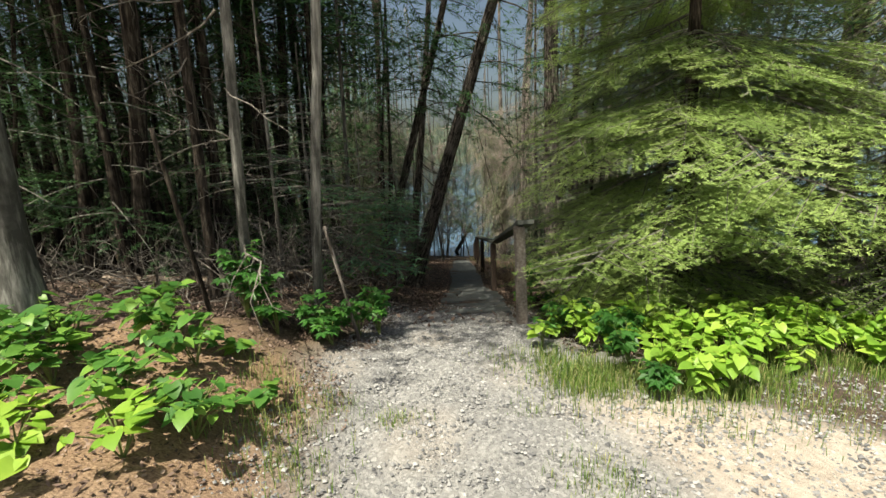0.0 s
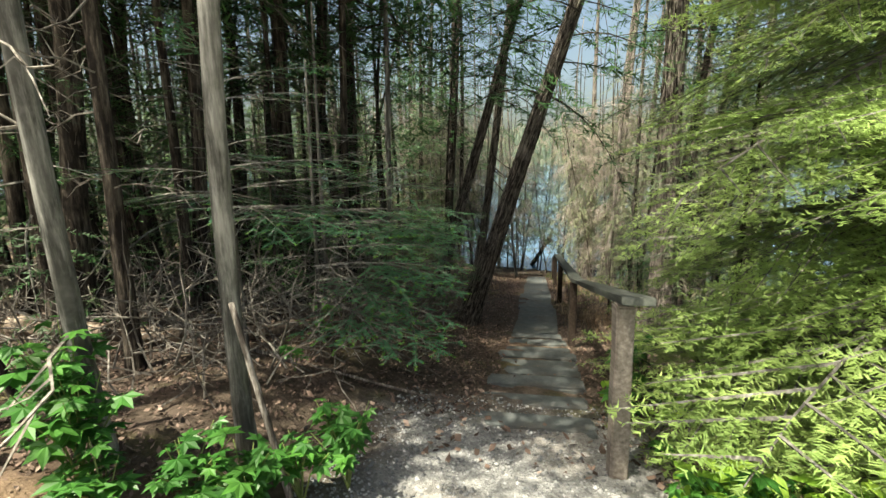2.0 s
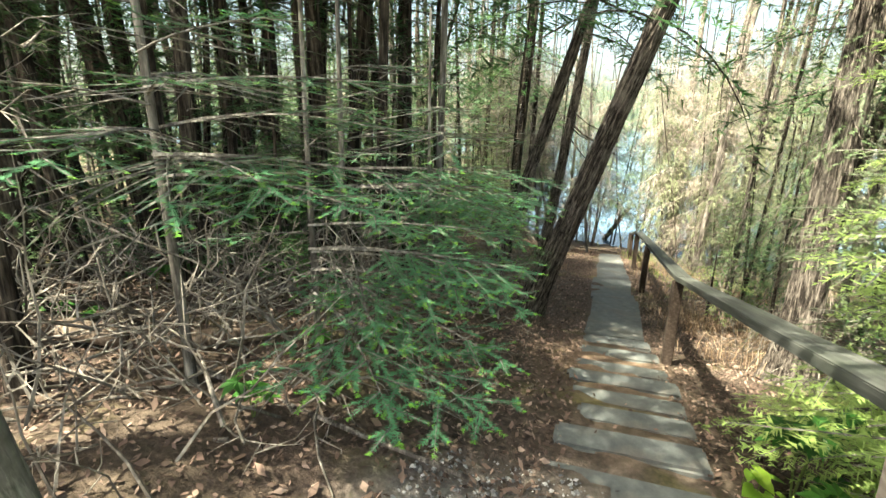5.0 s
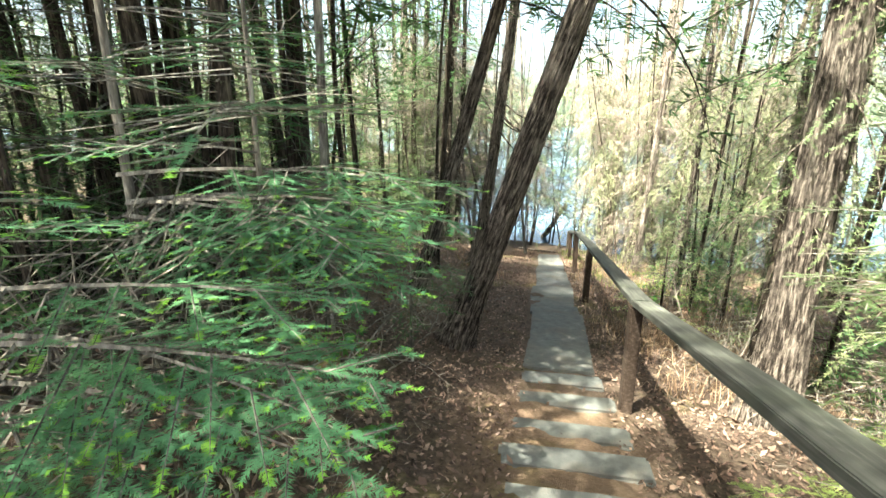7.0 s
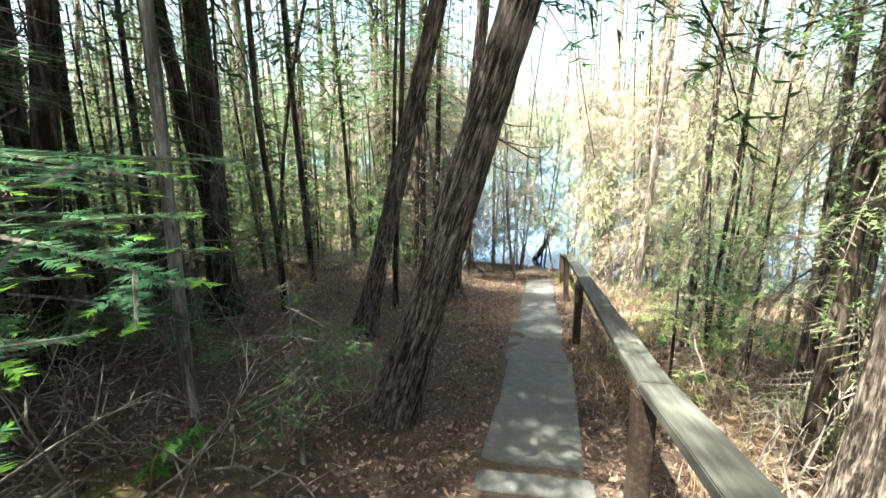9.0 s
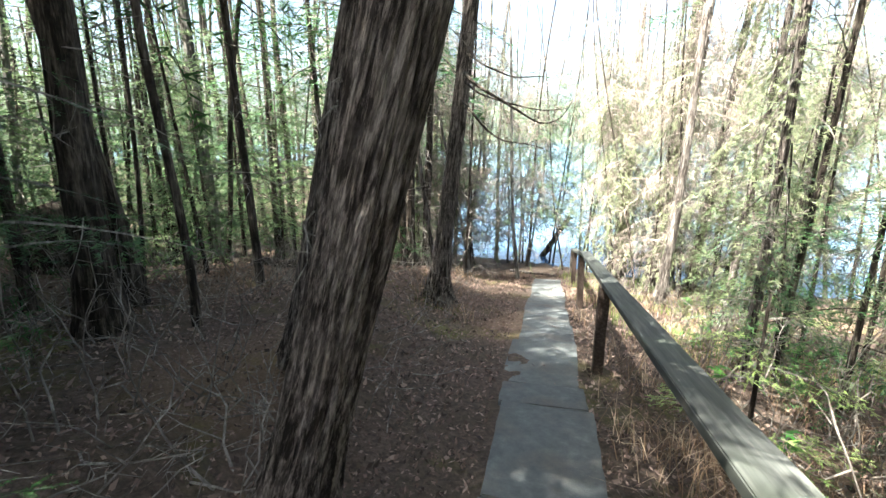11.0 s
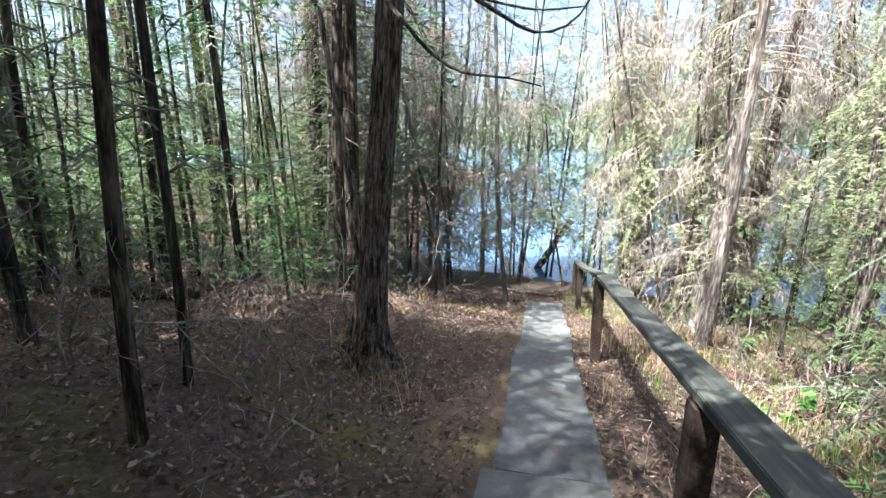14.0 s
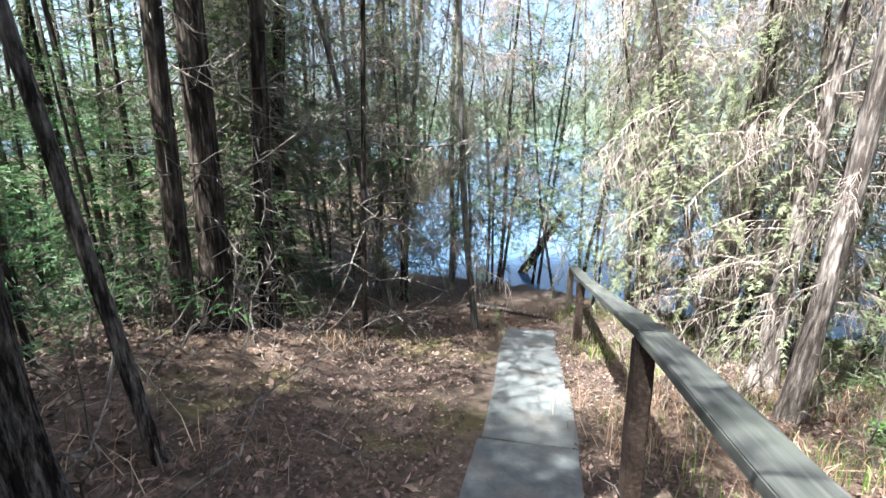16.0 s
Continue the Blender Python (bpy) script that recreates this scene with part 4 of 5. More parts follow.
aimed_fir(-1.62, 4.55, 3.0, 0.02, ((-0.43, 4.67, 1.21, 0.1), (-0.50, 4.33, 1.14, 0.08), (-0.71, 4.14, 1.22, 0.05), (-0.84, 3.89, 1.18, 0.1), (-0.54, 4.63, 1.57, 0.0), (-1.03, 4.05, 1.54, 0.0), (-1.18, 3.75, 1.3, 0.1),
    (-0.62, 5.0, 1.36, 0.06), (-0.8, 4.3, 1.75, -0.05), (-2.6, 4.7, 1.3, 0.1), (-1.9, 5.5, 1.6, 0.0), (-2.3, 3.9, 1.5, 0.0), (-1.2, 5.3, 2.1, -0.1), (-0.9, 4.8, 2.2, -0.1), (-1.4, 3.9, 2.3, -0.2)),
    "young fir with blue-green boughs and bright tips beside the steps", NEEDLE_BLUE)
aimed_fir(-1.35, 5.2, 2.2, 0.016, ((-0.10, 5.17, 0.75, 0.02), (-0.115, 5.03, 0.6, 0.05), (-0.14, 5.1, 0.66, 0.1), (-0.12, 4.88, 0.40, 0.1), (-0.18, 4.5, 0.34, 0.15), (-0.45, 4.25, 0.42, 0.1), (-0.57, 4.5, 0.62, 0.1), (-0.4, 4.75, 0.5, 0.12),
    (-0.25, 5.3, 0.9, 0.0), (-0.3, 5.5, 0.55, 0.2), (-1.9, 4.7, 0.8, 0.05), (-1.5, 6.0, 0.9, 0.05), (-0.9, 5.0, 1.5, -0.2)),
    "young fir with drooping blue-green boughs low over the litter", NEEDLE_BLUE)
aimed_fir(-1.02, 6.2, 2.4, 0.015, ((-0.28, 5.5, 0.92, 0.05), (-0.2, 5.75, 0.98, 0.02), (-0.3, 6.05, 1.1, 0.0), (-0.45, 5.04, 1.23, 0.1), (-0.6, 5.3, 1.5, 0.0), (-0.35, 5.6, 0.78, 0.1), (-1.5, 5.6, 1.2, 0.0), (-0.5, 6.5, 1.4, 0.0), (-1.3, 6.9, 1.0, 0.0)),
    "thin young fir with flat dark green sprays", NEEDLE_BLUE)
aimed_fir(-1.75, 6.25, 3.2, 0.025, ((-0.07, 6.22, 1.04, 0.05), (-0.10, 6.3, 0.86, 0.1), (-0.18, 6.1, 0.82, 0.12), (-0.25, 5.99, 0.80, 0.12), (-0.23, 5.87, 0.70, 0.2), (-0.36, 5.8, 0.85, 0.1), (-0.6, 5.6, 0.7, 0.1), (-0.9, 6.9, 1.3, 0.0),
    (-1.2, 5.5, 1.5, 0.0), (-0.8, 6.4, 1.7, -0.1), (-2.6, 6.5, 1.2, 0.0), (-1.4, 7.2, 1.8, 0.0)),
    "young fir with long flat green boughs over the litter", NEEDLE_BLUE)
aimed_fir(2.0, 6.35, 2.4, 0.02, ((1.15, 5.85, 0.8, 0.05), (1.3, 6.3, 0.6, 0.1), (1.35, 6.8, 0.9, 0.0), (1.25, 6.1, 0.25, 0.1), (1.4, 6.6, 1.3, 0.0), (1.6, 7.1, 0.5, 0.1), (1.3, 5.7, 0.1, 0.1), (1.5, 5.5, 0.6, 0.1),
    (2.6, 5.7, 0.7, 0.1), (2.7, 6.8, 0.9, 0.0), (1.7, 5.8, 1.2, 0.0), (1.9, 7.1, 1.1, 0.0)), "young conifer with soft hanging green sprays behind the handrail", NEEDLE_SOFT)
aimed_fir(-0.78, 7.85, 1.1, 0.012, ((-0.28, 7.45, 0.22, 0.05), (-0.24, 7.7, 0.02, 0.08), (-0.4, 7.35, 0.0, 0.1), (-0.5, 7.45, 0.4, 0.0), (-0.7, 7.3, -0.2, 0.1), (-1.1, 7.5, 0.1, 0.0), (-0.35, 7.95, -0.25, 0.1), (-0.95, 8.2, 0.2, 0.0)),
    "small fir on the litter beside a leaning cedar", NEEDLE)
fir("fir_tree", -2.54, 7.86, 4.2, 0.035, [(0.7 + 0.24 * i, i * 137.5 % 360, 6, 1.3 - 0.04 * i, FINE) for i in range(13)], "young fir with soft green boughs in the shade", BARK_DARK, NEEDLE)
fir("fir_tree", 1.99, 5.69, 2.6, 0.03, [(0.3 + 0.15 * i, i * 137.5 % 360, 12, 1.15 - 0.03 * i, FINE) for i in range(13)], "young fir with fresh green boughs behind the handrail", BARK_DARK, NEEDLE_FRESH)
fir("fir_tree", 1.85, 10.25, 1.15, 0.016, [(0.2 + 0.1 * i, i * 137.5 % 360, 6, 0.72 - 0.03 * i, FINE) for i in range(10)], "small bright green fir behind the handrail", BARK_DARK, NEEDLE_FRESH)
fir("fir_tree", 3.39, 13.11, 3.4, 0.035, [(0.4 + 0.16 * i, i * 137.5 % 360, 6, 1.2 - 0.03 * i, MID) for i in range(22)], "young fir with flat green boughs towards the lake", BARK_DARK, NEEDLE_BLUE)
fir("fir_tree", 2.73, 9.25, 3.2, 0.035, [(0.3 + 0.14 * i, i * 137.5 % 360, 14, 1.0 - 0.03 * i, MID) for i in range(22)], "young fir with yellow-green boughs behind the handrail", BARK_DARK, NEEDLE_CEDAR)

for i, (x, y, h) in enumerate(((-2.94, 5.73, 5.5), (-3.34, 4.69, 6.0), (-4.24, 5.53, 6.5), (-3.24, 6.80, 5.5), (-5.24, 4.50, 6.0), (-4.54, 7.67, 6.0), (-5.74, 6.40, 6.0), (-3.55, 3.44, 6.0), (-2.35, 8.95, 4.6), (-2.75, 7.3, 5.2), (-3.3, 8.4, 5.0), (-3.9, 10.4, 5.0), (-4.6, 11.9, 5.5), (-5.6, 9.6, 5.5), (-4.2, 15.0, 5.0), (-6.2, 13.2, 5.5))):
    fir("fir_tree", x, y, h, 0.05, [(0.7 + (h - 0.8) * k / 42, (k * 137.5 + 40 * i) % 360, 8 + 8 * math.sin(3 * k + i), (1.4 - 0.8 * k / 42) * (0.85 + 0.2 * math.sin(7 * k)), LIGHT) for k in range(42)],
        "dark green fir in the shade at the edge of the wood", BARK_DARK, NEEDLE if i % 3 else NEEDLE_SOFT)

for i, (x, y, r, lean) in enumerate(((2.55, 12.05, 0.05, 0.03), (3.34, 10.81, 0.06, -0.04), (3.05, 13.95, 0.05, 0.05), (4.44, 12.47, 0.08, 0.0), (3.95, 15.51, 0.06, 0.04), (5.23, 10.58, 0.09, -0.03), (5.64, 13.92, 0.07, 0.02), (5.05, 16.87, 0.08, 0.05), (6.84, 11.92, 0.1, 0.0), (2.93, 7.66, 0.05, 0.0), (4.63, 8.50, 0.07, 0.03), (6.35, 16.22, 0.07, 0.0))):
    plant_tree("cedar_tree", x, y, lean, 0.0, [("trunk", trunk_mesh("trunk", r, 9, BARK_CEDAR, False, 0.5, 0.05, 400 + i)[0]), ("crown", (CROWN_SHORE + CROWN_CEDAR)[i % 6])] + ([("twig_tangle", SNAGS[i % 5])] if i % 2 else []),
               "slim cedar with yellow-green hanging sprays above the lake", "tree", "cedars towards the lake", i * 1.1)

# saplings of the undergrowth
rng = np.random.default_rng(29)
YOUNG_TRUNKS = [trunk_mesh("trunk", 0.016 + 0.004 * i, 2.3 + 0.5 * i, BARK_DARK, False, 0.3, 0.03, 330 + i)[0] for i in range(5)]
made = 0
while made < 140:
    left = rng.random() < 0.72
    x = rng.uniform(-10, -2.0) if left else rng.uniform(2.3, 9)
    y = (rng.uniform(5, 19.5) if made < 60 else rng.uniform(11.5, 19.8)) if left else rng.uniform(7.2, 19.8)
    if left and y < 14 and x > -3.0 - 0.15 * max(0, y - 9) and y > 8.8 or not left and x < 3.2 and y > 12:
        continue
    k = int(rng.integers(5)) if not left else int(rng.integers(4))
    plant_tree("young_conifer", x, y, rng.normal(0, 0.05), rng.normal(0, 0.04), [("trunk", YOUNG_TRUNKS[k]), ("crown", CROWN_YOUNG[k])],
               "young conifer of the undergrowth with thin green boughs", "young tree", "young conifers of the wood", rng.uniform(0, 6.28))
    made += 1

# thin trees and shrubs of the shore, with pale hanging foliage and bare twigs
rng = np.random.default_rng(43)
made = 0
while made < 36:
    x, y = rng.uniform(-5, 8), rng.uniform(17.2, 21.1)
    if abs(x - 1.1) < 0.75 and y < 19.8 or min((x - a) ** 2 + (y - b) ** 2 for a, b in placed) < 0.3 ** 2:
        continue
    placed.append((x, y))
    k = made % 6
    parts = [("trunk", TRUNKS[(0, 5, 0, 2)[made % 4]])]
    if k != 5:
        parts.append(("crown", CROWN_SHORE[made % 3]))
    if k in (0, 1, 2, 4, 5):
        parts.append(("twig_tangle", CURTAIN[made % 3]))
    plant_tree("shore_tree", x, y, rng.normal(0.02, 0.13), rng.normal(0.03, 0.08), parts, "thin shore tree with pale yellow-green hanging foliage" if k != 5 else "thin bare shore tree with pale twigs", "tree", "trees of the shore", rng.uniform(0, 6.28))
    made += 1

for i, (x, y, k) in enumerate(((0.12, 21.62, 2), (1.82, 21.50, 1), (2.27, 21.91, 2), (-0.33, 21.32, 0), (-1.23, 19.44, 1), (-2.33, 20.30, 0), (-3.13, 21.14, 1))):
    plant_tree("shore_tree", x, y, 0.03 * math.sin(5 * i), 0.04, [("trunk", TRUNKS[(0, 5)[i % 2]]), ("crown", CROWN_SHORE[k])] + ([("twig_tangle", CURTAIN[i % 3])] if i > 4 else []),
               "thin shore tree with pale yellow-green hanging foliage", "tree", "trees of the shore", i * 0.9)

for i in range(13):
    x, y = 1.9 + 0.42 * i + 0.2 * math.sin(7 * i), 20.2 + 0.8 * math.sin(4.3 * i)
    plant_tree("shore_tree", x, y, 0.08 * math.sin(3 * i), 0.03, [("trunk", TRUNKS[(0, 5)[i % 2]]), ("crown", CROWN_SHORE[i % 3])] + ([("twig_tangle", CURTAIN[i % 3])] if i % 3 else []),
               "thin shore tree with pale yellow-green hanging foliage", "tree", "trees of the shore", i * 1.7)

rng = np.random.default_rng(59)
for i in range(18):
    x, y = (rng.uniform(-4.6, 0.4), rng.uniform(18.8, 21.8)) if i < 11 else (rng.uniform(0.0, 3.6), rng.uniform(20.9, 22.0))
    plant_tree("shore_tree", x, y, rng.normal(0.02, 0.07), rng.normal(0, 0.05), [("trunk", TRUNKS[(0, 5, 1)[i % 3]])] + ([("twig_tangle", CURTAIN[i % 3])] if i % 2 else []) + ([("crown", CROWN_BRIGHT[i % 3])] if i > 10 else [("crown", CROWN_SHORE[i % 3])] if i % 2 == 0 else []),
               "thin shore tree hung with bare grey-brown twigs" if i < 11 else "thin shore tree with soft green boughs before the lake", "tree", "trees of the shore", rng.uniform(0, 6.28))

# the wood goes on along the shore
far_crown = Geo()
rng = np.random.default_rng(31)
for i in range(20):
    zz = 0.8 + 11 * i / 20
    far_crown.add_geo(COARSE[i % 3], Matrix.Translation((0, 0, zz)) @ turn(i * 2.4, 0.15) @ Matrix.Scale(2.1 * (1 - 0.06 * zz), 4))
far_crown.add(*tube(np.array([[0, 0, -0.5], [0, 0, 12.0]]), (0.13, 0.02), 5), 0)
far_arr = far_crown.arrays()
g = Geo()
for i in range(130):
    x, y = rng.uniform(-40, -3.5), rng.uniform(20.8, 48)
    if i > 84:
        x, y = rng.uniform(-46, -13), rng.uniform(1, 21)
    if i > 112:
        x, y = rng.uniform(12.5, 40), rng.uniform(-2, 19)
    g.add_geo(far_arr, Matrix.Translation((x, y, ground_at(x, y))) @ Matrix.Rotation(rng.uniform(0, 6.28), 4, "Z") @ Matrix.Scale(rng.uniform(0.8, 1.25), 4))
tagged(new("distant_wood", g.mesh("distant_wood", [BARK_DARK, NEEDLE, NEEDLE])), "dense conifer wood farther along the shore", "forest", kind="stuff")


# ---------------------------------------------------------------- leafy plants
def leaf_mesh(name, length, width, material, notch=0.12, fold=0.18):
    """A broad leaf along +x with a folded midrib and a drooping tip."""
    bm = bmesh.new()
    k = 7
    rows = []
    for i in range(k):
        s = i / (k - 1)
        w = width * math.sin(math.pi * min(1, 0.14 + 0.86 * s) ** 0.75) * 0.5 * (1.0 if i < k - 1 else 0)
        x, z = length * (s - (notch if i == 0 else 0)), -0.22 * length * s * s
        rows.append([bm.verts.new((x - 0.06 * length * (1 - s), -w, z + fold * w)), bm.verts.new((length * s, 0, z)), bm.verts.new((x - 0.06 * length * (1 - s), w, z + fold * w))])
    for a, b in zip(rows, rows[1:]):
        bm.faces.new((a[0], b[0], b[1], a[1]))
        bm.faces.new((a[1], b[1], b[2], a[2]))
    me = bpy.data.meshes.new(name)
    bm.to_mesh(me)
    bm.free()
    me.materials.append(material)
    for pl in me.polygons:
        pl.use_smooth = True
    return me


def lobed_leaf(name, size, material):
    """A maple-like leaf: five pointed lobes round the stalk's end."""
    bm = bmesh.new()
    c = bm.verts.new((0, 0, 0))
    ring = []
    for i in range(11):
        a = radians(-130 + 26 * i)
        r = size * ((0.55 if i % 2 else 1.0) * (0.65 + 0.35 * math.cos(a * 0.6)))
        ring.append(bm.verts.new((r * math.cos(a), r * math.sin(a), -0.25 * r * r / size + 0.03 * size * (i % 2))))
    for a, b in zip(ring, ring[1:]):
        bm.faces.new((c, a, b))
    me = bpy.data.meshes.new(name)
    bm.to_mesh(me)
    bm.free()
    me.materials.append(material)
    return me


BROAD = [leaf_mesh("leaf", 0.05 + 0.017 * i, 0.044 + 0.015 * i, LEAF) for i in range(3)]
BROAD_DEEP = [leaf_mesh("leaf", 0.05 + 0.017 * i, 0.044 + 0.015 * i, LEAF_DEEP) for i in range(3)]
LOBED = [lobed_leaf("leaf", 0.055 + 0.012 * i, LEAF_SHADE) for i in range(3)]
n = Nodes("green_stem")
STEM = n.done(n.ramp(n.noise(n.where("Object"), 20, 3), [(0.3, (0.08, 0.11, 0.03)), (0.7, (0.16, 0.2, 0.06))]), 0.6, 0.3)


def leafy_plant(x, y, height, leaves, pool, label, rng, wide=0.16, group="", size=1.0):
    """Some stems from one root, each with its leaves."""
    t = hold("leafy_plant", x, y, ground_at(x, y) - 0.01)
    g = Geo()
    tips = []
    for k in range(max(2, leaves // 5)):
        a = rng.uniform(0, 6.28)
        e = np.array([math.cos(a) * wide * rng.uniform(0.2, 1), math.sin(a) * wide * rng.uniform(0.2, 1), height * rng.uniform(0.6, 1.05)])
        m = e * (0.35, 0.35, 0.6)
        g.add(*tube(np.stack([np.zeros(3), m, e]), (0.005, 0.004, 0.002), 4))
        tips.append((m, e))
    part("stem", g.mesh("stem", [STEM]), t)
    for k in range(leaves):
        m, e = tips[k % len(tips)]
        s = rng.uniform(0.05, 1.0)
        p = m + (e - m) * s
        yaw = rng.uniform(0, 6.28)
        lf = part("leaf", pool[int(rng.integers(len(pool)))], t)
        lf.matrix_basis = Matrix.Translation(p + np.array([math.cos(yaw), math.sin(yaw), 0.2]) * 0.03) @ turn(yaw, rng.uniform(-0.25, 0.5), rng.normal(0, 0.25)) @ Matrix.Scale(size * rng.uniform(0.7, 1.25), 4)
    return tagged(t, label, "plant", group)


rng = np.random.default_rng(37)
for x, y, h, k in ((-1.95, 1.95, 0.26, 26), (-2.25, 2.05, 0.28, 26), (-2.5, 1.75, 0.25, 22), (-1.48, 1.72, 0.2, 18), (-1.25, 1.72, 0.15, 10), (-1.10, 1.66, 0.22, 22), (-1.75, 1.50, 0.14, 8), (-1.72, 2.55, 0.25, 22),
                   (-1.55, 2.35, 0.2, 20), (-1.35, 2.2, 0.2, 14), (-1.9, 2.75, 0.26, 14), (-2.7, 2.2, 0.25, 20), (-1.95, 1.62, 0.14, 10), (-0.95, 2.0, 0.1, 8), (-1.2, 2.55, 0.1, 8), (-2.1, 2.3, 0.26, 18), (-2.4, 2.5, 0.25, 14), (-1.6, 2.05, 0.16, 12), (-1.28, 1.45, 0.18, 14), (-1.62, 1.3, 0.12, 10), (-2.15, 1.6, 0.22, 16)):
    # nearest plants get the bright leaf, the rest its copy darkened for shade
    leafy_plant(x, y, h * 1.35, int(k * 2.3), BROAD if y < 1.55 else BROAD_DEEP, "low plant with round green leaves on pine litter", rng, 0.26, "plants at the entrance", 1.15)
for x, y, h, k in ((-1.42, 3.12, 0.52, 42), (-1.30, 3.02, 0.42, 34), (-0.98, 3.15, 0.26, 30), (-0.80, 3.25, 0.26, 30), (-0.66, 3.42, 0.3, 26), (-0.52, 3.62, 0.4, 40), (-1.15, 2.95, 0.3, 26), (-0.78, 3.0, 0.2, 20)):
    leafy_plant(x, y, h * 1.15, int(k * 1.6), LOBED, "maple seedling bush with lobed shade-dark green leaves", rng, 0.2, "maple seedlings")
for i in range(140):
    x = rng.uniform(0.85, 4.2)
    y = rng.uniform(2.5 + 0.22 * math.sin(3 * x), 3.9)
    if x < 1.3 and y < 3.1:
        continue
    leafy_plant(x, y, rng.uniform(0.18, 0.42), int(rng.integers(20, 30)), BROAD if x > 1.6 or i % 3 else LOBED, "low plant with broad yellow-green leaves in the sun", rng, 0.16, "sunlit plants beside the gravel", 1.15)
leafy_plant(1.14, 5.3, 0.62, 26, LOBED, "tall maple seedling with large green leaves beside the handrail", rng, 0.2, "", 1.7)
leafy_plant(1.02, 4.85, 0.34, 18, LOBED, "maple seedling with green leaves beside the handrail post", rng, 0.16, "", 1.4)
for i in range(26):
    x, y = rng.uniform(0.95, 2.6), rng.uniform(4.0, 5.6)
    leafy_plant(x, y, rng.uniform(0.1, 0.25), 8, LOBED if i % 2 else BROAD, "small leafy plant on the litter behind the handrail", rng, 0.12, "plants behind the handrail")
for i in range(40):
    x, y = (rng.uniform(1.7, 4.5), rng.uniform(6.5, 16)) if i % 2 else (rng.uniform(-3.5, -0.5), rng.uniform(4.4, 8))
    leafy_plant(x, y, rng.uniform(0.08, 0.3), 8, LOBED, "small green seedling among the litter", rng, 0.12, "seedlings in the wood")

# ---------------------------------------------------------------- logs and stumps
def log(name, a, b, r, material, label, sides=14, seed=0, category="log"):
    a, b = Vector(a), Vector(b)
    k = 16
    pts = np.array([list(a.lerp(b, i / (k - 1)) - a) for i in range(k)])
    pts += np.random.default_rng(seed).normal(0, r * 0.06, pts.shape)
    ra = np.linspace(r, r * 0.75, k)
    t = hold(name, *a)
    g = Geo()
    g.add(*tube(pts, ra, sides, 0.04, seed))
    part("stem", g.mesh("stem", [material], True), t)
    g = Geo()
    rng = np.random.default_rng(seed + 1)
    for i in range(5):
        m = Matrix.Translation(Vector(pts[int(rng.integers(3, k))])) @ turn(rng.uniform(0, 6.28), rng.normal(-0.3, 0.4)) @ Matrix.Scale(rng.uniform(2, 5) * r, 4)
        g.add_geo(DEAD[int(rng.integers(6))], m)
    part("branch_stub", g.mesh("branch_stub", [TWIG]), t)["kind"] = "stuff"
    return tagged(t, label, category)


def on_ground(x, y, up=0.0):
    return (x, y, ground_at(x, y) + up)


log("leaning_log", (0.70, 22.75, -3.17), (1.57, 22.72, -1.74), 0.1, BARK_DARK, "dark fallen trunk leaning over the lake shore", seed=3)
log("leaning_log", on_ground(4.31, 19.81, 0.1), (8.81, 20.64, -0.33), 0.11, BARK_PALE, "pale fallen trunk caught slanting between shore trees", seed=4)
log("fallen_log", (3.19, 22.46, -2.93), (5.70, 23.44, -3.02), 0.11, BARK_DARK, "dark log lying in the shallow water", seed=5)
log("fallen_log", on_ground(-3.44, 4.43, 0.06), on_ground(-2.26, 4.71, 0.07), 0.075, LOG_WOOD, "sawn pale log lying on the litter", seed=6)
log("fallen_log", on_ground(-1.94, 4.80, 0.05), on_ground(-1.54, 5.17, 0.05), 0.06, LOG_WOOD, "short weathered log on the forest floor", seed=7)
log("fallen_log", on_ground(-5.42, 12.91, 0.1), on_ground(-3.03, 14.15, 0.1), 0.09, BARK_DARK, "dark rotten log on the forest floor", seed=8)
log("fallen_branch", on_ground(-1.69, 4.62, 0.05), on_ground(-0.31, 4.73, 0.06), 0.014, BARK_PALE, "long pale dead branch lying beside the path", 7, 9, "branch")
log("fallen_branch", on_ground(-0.14, 19.44, 0.04), on_ground(1.06, 19.11, 0.06), 0.04, BARK_PALE, "pale fallen branch across the end of the path", 8, 10, "branch")
log("tree_stump", on_ground(-5.13, 11.65, -0.1), on_ground(-5.15, 11.65, 0.75), 0.28, BARK_DARK, "dark rotten tree stump in the wood", 18, 11, "stump")
log("tree_stump", on_ground(-2.88, 17.96, -0.1), on_ground(-2.83, 17.96, 0.9), 0.14, BARK_DARK, "short broken stump near the shore", 14, 12, "stump")
log("dead_sapling", on_ground(-0.62, 3.33, -0.1), (-0.84, 3.33, 1.05), 0.016, BARK_PALE, "pale bent dead sapling leaning on a tree", 7, 13, "sapling")
log("dead_snag", on_ground(-0.98, 14.09, -0.1), (-1.34, 13.90, 1.44), 0.034, BARK_CEDAR, "reddish broken snag with bare crooked branches", 12, 14, "snag")
log("thin_sapling", on_ground(-1.75, 3.23, -0.1), (-1.86, 3.00, 1.82), 0.02, BARK_DARK, "thin dead sapling among the seedlings", 7, 15, "sapling")

# ---------------------------------------------------------------- what lies on the ground
rng = np.random.default_rng(41)


def scatter(count, xr, yr, keep):
    x, y = rng.uniform(*xr, count), rng.uniform(*yr, count)
    ok = keep(x, y)
    return x[ok], y[ok]


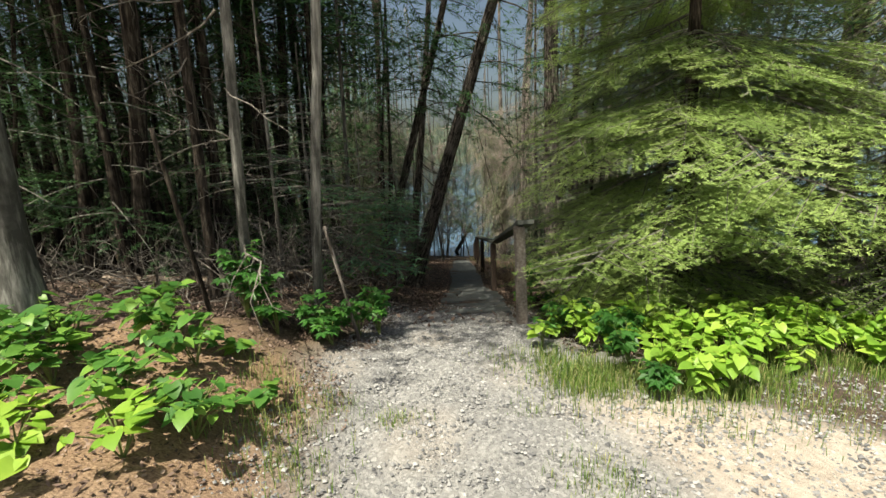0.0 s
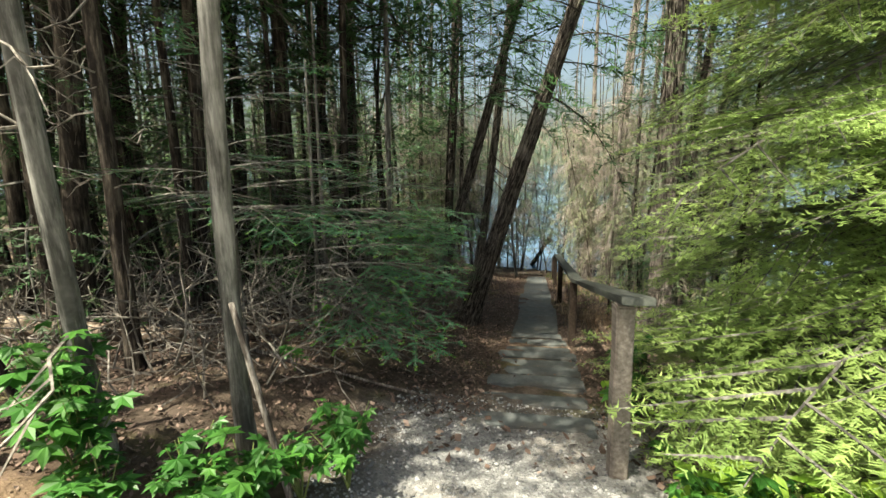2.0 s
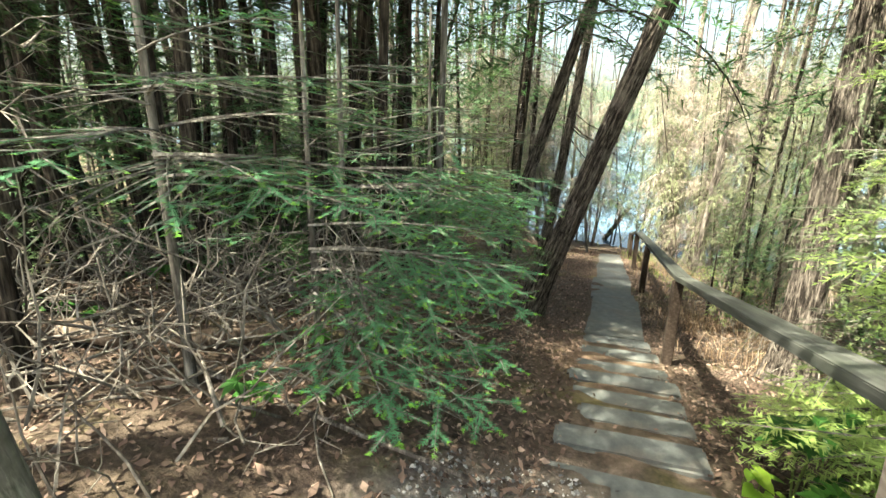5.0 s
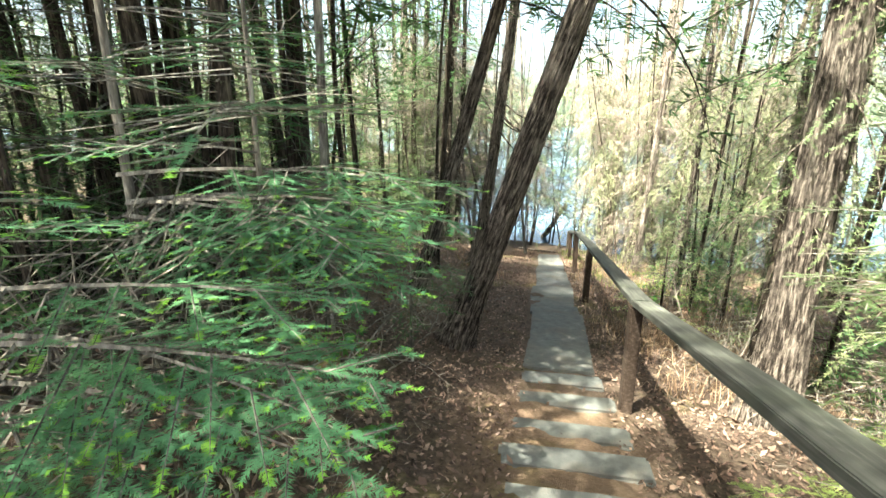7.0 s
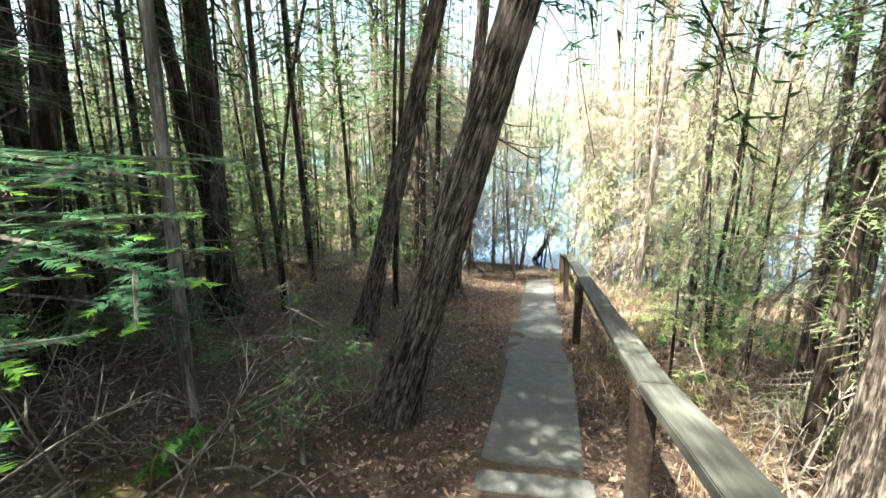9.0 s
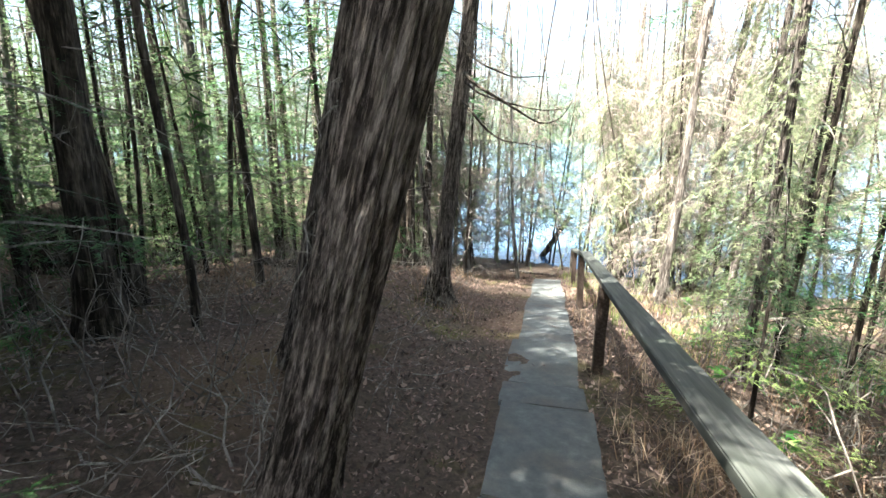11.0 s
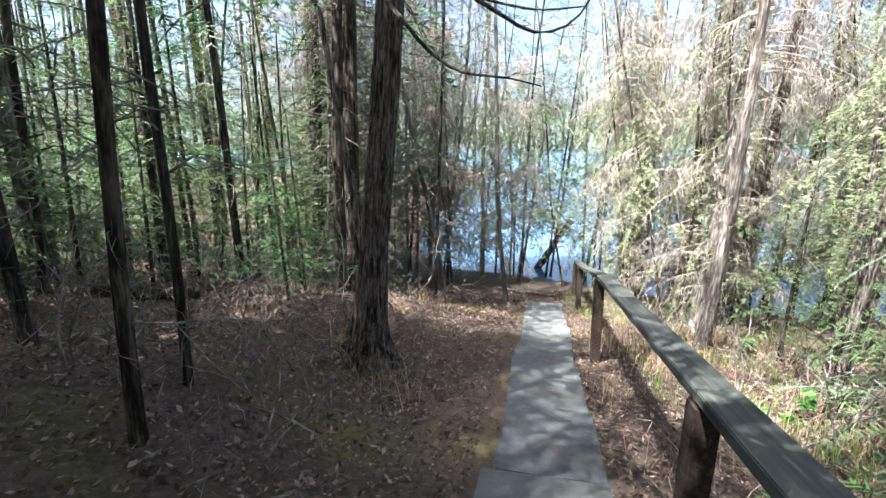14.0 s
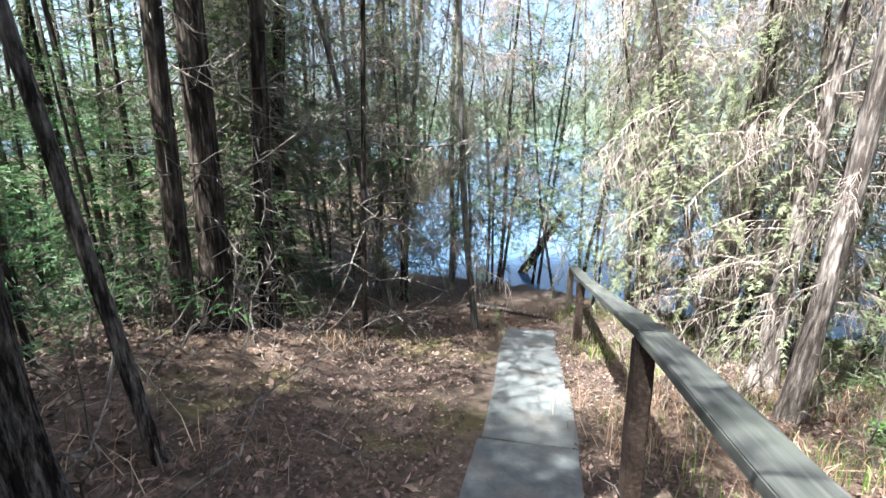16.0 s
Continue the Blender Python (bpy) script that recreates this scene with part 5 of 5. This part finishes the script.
def flakes(x, y, size, lift, tilt):
    """Curled dry leaves, two triangles each."""
    k = len(x)
    z = lie(x, y) + rng.uniform(0.002, lift, k)
    a = rng.uniform(0, 6.28, k)
    L = size * rng.uniform(0.5, 1.3, k)
    W = L * rng.uniform(0.3, 0.7, k)
    c, s = np.cos(a), np.sin(a)
    p = np.stack([x, y, z], 1)
    u = np.stack([c, s, rng.normal(0, tilt, k)], 1) * L[:, None]
    w = np.stack([-s, c, rng.normal(0, tilt, k)], 1) * W[:, None]
    v = np.stack([p - u, p - w * 0.9, p + u, p + w], 1).reshape(-1, 3)
    b = np.arange(k)[:, None] * 4
    return v, np.concatenate([b + [0, 1, 2], b + [0, 2, 3]])


def on_path(x, y):
    return (np.abs(x - (0.42 + 0.018 * (y - 5))) < 0.33) & (y > 4.6) & (y < 17.4)


g = Geo()
x, y = scatter(105000, (-4.0, 4.0), (3.0, 18.5), lambda x, y: (~on_path(x, y) | (rng.random(len(x)) < 0.05)) & ((y > 4.6) | (x < -0.9) | (x > 1.0)))
g.add(*flakes(x, y, 0.016, 0.028, 0.5))
x, y = scatter(30000, (-9, 9), (4, 20), lambda x, y: ~on_path(x, y))
g.add(*flakes(x, y, 0.03, 0.03, 0.4))
x, y = scatter(9000, (-3.5, -0.5), (0.8, 3.4), lambda x, y: x < -0.6 - 0.2 * np.sin(5 * y))
g.add(*flakes(x, y, 0.014, 0.015, 0.35))
tagged(new("leaf_litter", g.mesh("leaf_litter", [LITTER])), "brown dry leaves and needles on the forest floor", "leaf litter", kind="stuff")

g = Geo()
x, y = scatter(1500, (-6, 5), (3.2, 19), lambda x, y: ~on_path(x, y) & ((x < -0.4) | (x > 1.1)) & ((y > 4.4) | (x < -0.9)))
for i in range(len(x)):
    g.add_geo(DEAD[i % 6], Matrix.Translation((x[i], y[i], ground_at(x[i], y[i]) + 0.02)) @ turn(rng.uniform(0, 6.28), rng.normal(-0.1, 0.22), rng.uniform(0, 6.28)) @ Matrix.Scale(rng.uniform(0.15, 0.75) * (1 if x[i] < 0 else 0.7), 4))
x, y = scatter(1900, (-6.5, 4), (3.6, 18), lambda x, y: ((x < -0.75 - 0.1 * np.maximum(0, 8 - y)) | (x > 1.7)) & ((y > 6) | (x < -1.1)))
for i in range(len(x)):
    g.add_geo(DEAD[i % 6], Matrix.Translation((x[i], y[i], ground_at(x[i], y[i]))) @ turn(rng.uniform(0, 6.28), -rng.uniform(0.3, 1.5), rng.uniform(0, 6.28)) @ Matrix.Scale(rng.uniform(0.3, 0.95), 4))
x, y = scatter(200, (-3.8, -0.8), (3.9, 6.8), lambda x, y: x < -0.85 - 0.12 * (y - 3.9))
for i in range(len(x)):
    g.add_geo(DEAD[i % 6], Matrix.Translation((x[i], y[i], ground_at(x[i], y[i]) + rng.uniform(0, 0.25))) @ turn(rng.uniform(0, 6.28), rng.normal(-0.35, 0.4), rng.uniform(0, 6.28)) @ Matrix.Scale(rng.uniform(0.5, 1.1), 4))
tagged(new("fallen_twigs", g.mesh("fallen_twigs", [TWIG])), "tangle of grey dead twigs on the forest floor", "twigs", kind="stuff")

g = Geo()
x, y = scatter(34000, (-1.3, 3.2), (0.7, 5.0), lambda x, y: (x > -0.9 + 0.12 * (y - 2)) & ((x < 0.95) | (y < 2.7)))
octa = np.array([[1, 0, 0], [0, 1, 0], [-1, 0, 0], [0, -1, 0], [0, 0, 0.8], [0, 0, -0.8]], float)
face = np.array([[0, 1, 4], [1, 2, 4], [2, 3, 4], [3, 0, 4]])
k = len(x)
size = np.minimum(0.018, 0.0075 * np.exp(rng.normal(0, 0.42, k)))
v = (octa[None] * rng.uniform(0.6, 1.3, (k, 6, 1))) * size[:, None, None]
ang = rng.uniform(0, 6.28, k)
c, s_ = np.cos(ang)[:, None], np.sin(ang)[:, None]
v = np.stack([v[..., 0] * c - v[..., 1] * s_ + x[:, None], v[..., 0] * s_ + v[..., 1] * c + y[:, None], v[..., 2] + (lie(x, y) + 0.3 * size)[:, None]], -1)
g.add(v.reshape(-1, 3), (np.arange(k)[:, None, None] * 6 + face[None]).reshape(-1, 3))
tagged(new("gravel", g.mesh("gravel", [STONE])), "loose grey and pale gravel stones", "gravel", kind="stuff")


def blades(cx, cy, count, spread, height, width, lean=0.5):
    """A tuft of bent blades."""
    k = count
    x, y = cx + rng.normal(0, spread, k), cy + rng.normal(0, spread, k)
    z = lie(x, y)
    a = rng.uniform(0, 6.28, k)
    h = height * rng.uniform(0.5, 1.2, k)
    out = rng.uniform(0.1, lean, k) * h
    b = np.stack([x, y, z], 1)
    m = b + np.stack([np.cos(a) * out * 0.35, np.sin(a) * out * 0.35, h * 0.6], 1)
    e = b + np.stack([np.cos(a) * out * 1.2, np.sin(a) * out * 1.2, h * rng.uniform(0.6, 1.0, k)], 1)
    w = np.stack([-np.sin(a), np.cos(a), np.zeros(k)], 1) * width
    v = np.stack([b - w, b + w, m - w * 0.7, m + w * 0.7, e], 1).reshape(-1, 3)
    q = np.arange(k)[:, None] * 5
    return v, np.concatenate([q + [0, 1, 3], q + [0, 3, 2], q + [2, 3, 4]])


g = Geo()
for cx, cy, k, sp, h in ((-0.24, 2.1, 160, 0.07, 0.06), (0.75, 1.62, 320, 0.11, 0.06), (0.95, 2.55, 500, 0.2, 0.12), (1.4, 2.45, 500, 0.25, 0.12), (2.0, 2.35, 400, 0.25, 0.11), (2.3, 2.3, 300, 0.2, 0.1), (-0.85, 1.9, 260, 0.14, 0.13),
                         (-0.7, 1.6, 200, 0.12, 0.1), (-0.6, 2.15, 160, 0.1, 0.09), (0.6, 2.95, 260, 0.16, 0.07), (0.5, 2.2, 60, 0.06, 0.05), (1.5, 2.0, 70, 0.1, 0.06), (-1.0, 2.3, 200, 0.12, 0.1), (2.8, 2.5, 300, 0.3, 0.12), (-0.45, 1.35, 120, 0.1, 0.06)):
    g.add(*blades(cx, cy, k, sp, h, 0.0022))
for i in range(90):
    g.add(*blades(rng.uniform(1.3, 5), rng.uniform(12, 20), 40, 0.12, 0.2, 0.003))
for i in range(90):
    xx = rng.uniform(0.75, 3.6)
    g.add(*blades(xx, 2.62 + 0.2 * math.sin(3 * xx) + rng.normal(0, 0.12), 70, 0.09, 0.13, 0.0024))
tagged(new("grass", g.mesh("grass", [GRASS])), "green grass tufts on the gravel and by the shore", "grass", kind="stuff")
g = Geo()
for i in range(90):
    side = rng.random() < 0.9
    g.add(*blades(rng.uniform(1.15, 3.6) if side else rng.uniform(-2.5, -0.4), rng.uniform(7.5, 17) if side else rng.uniform(12.5, 18), 45, 0.15, 0.24, 0.003, 1.6))
tagged(new("dry_grass", g.mesh("dry_grass", [STRAW])), "dry straw-coloured grass and bracken behind the handrail", "dry grass", kind="stuff")
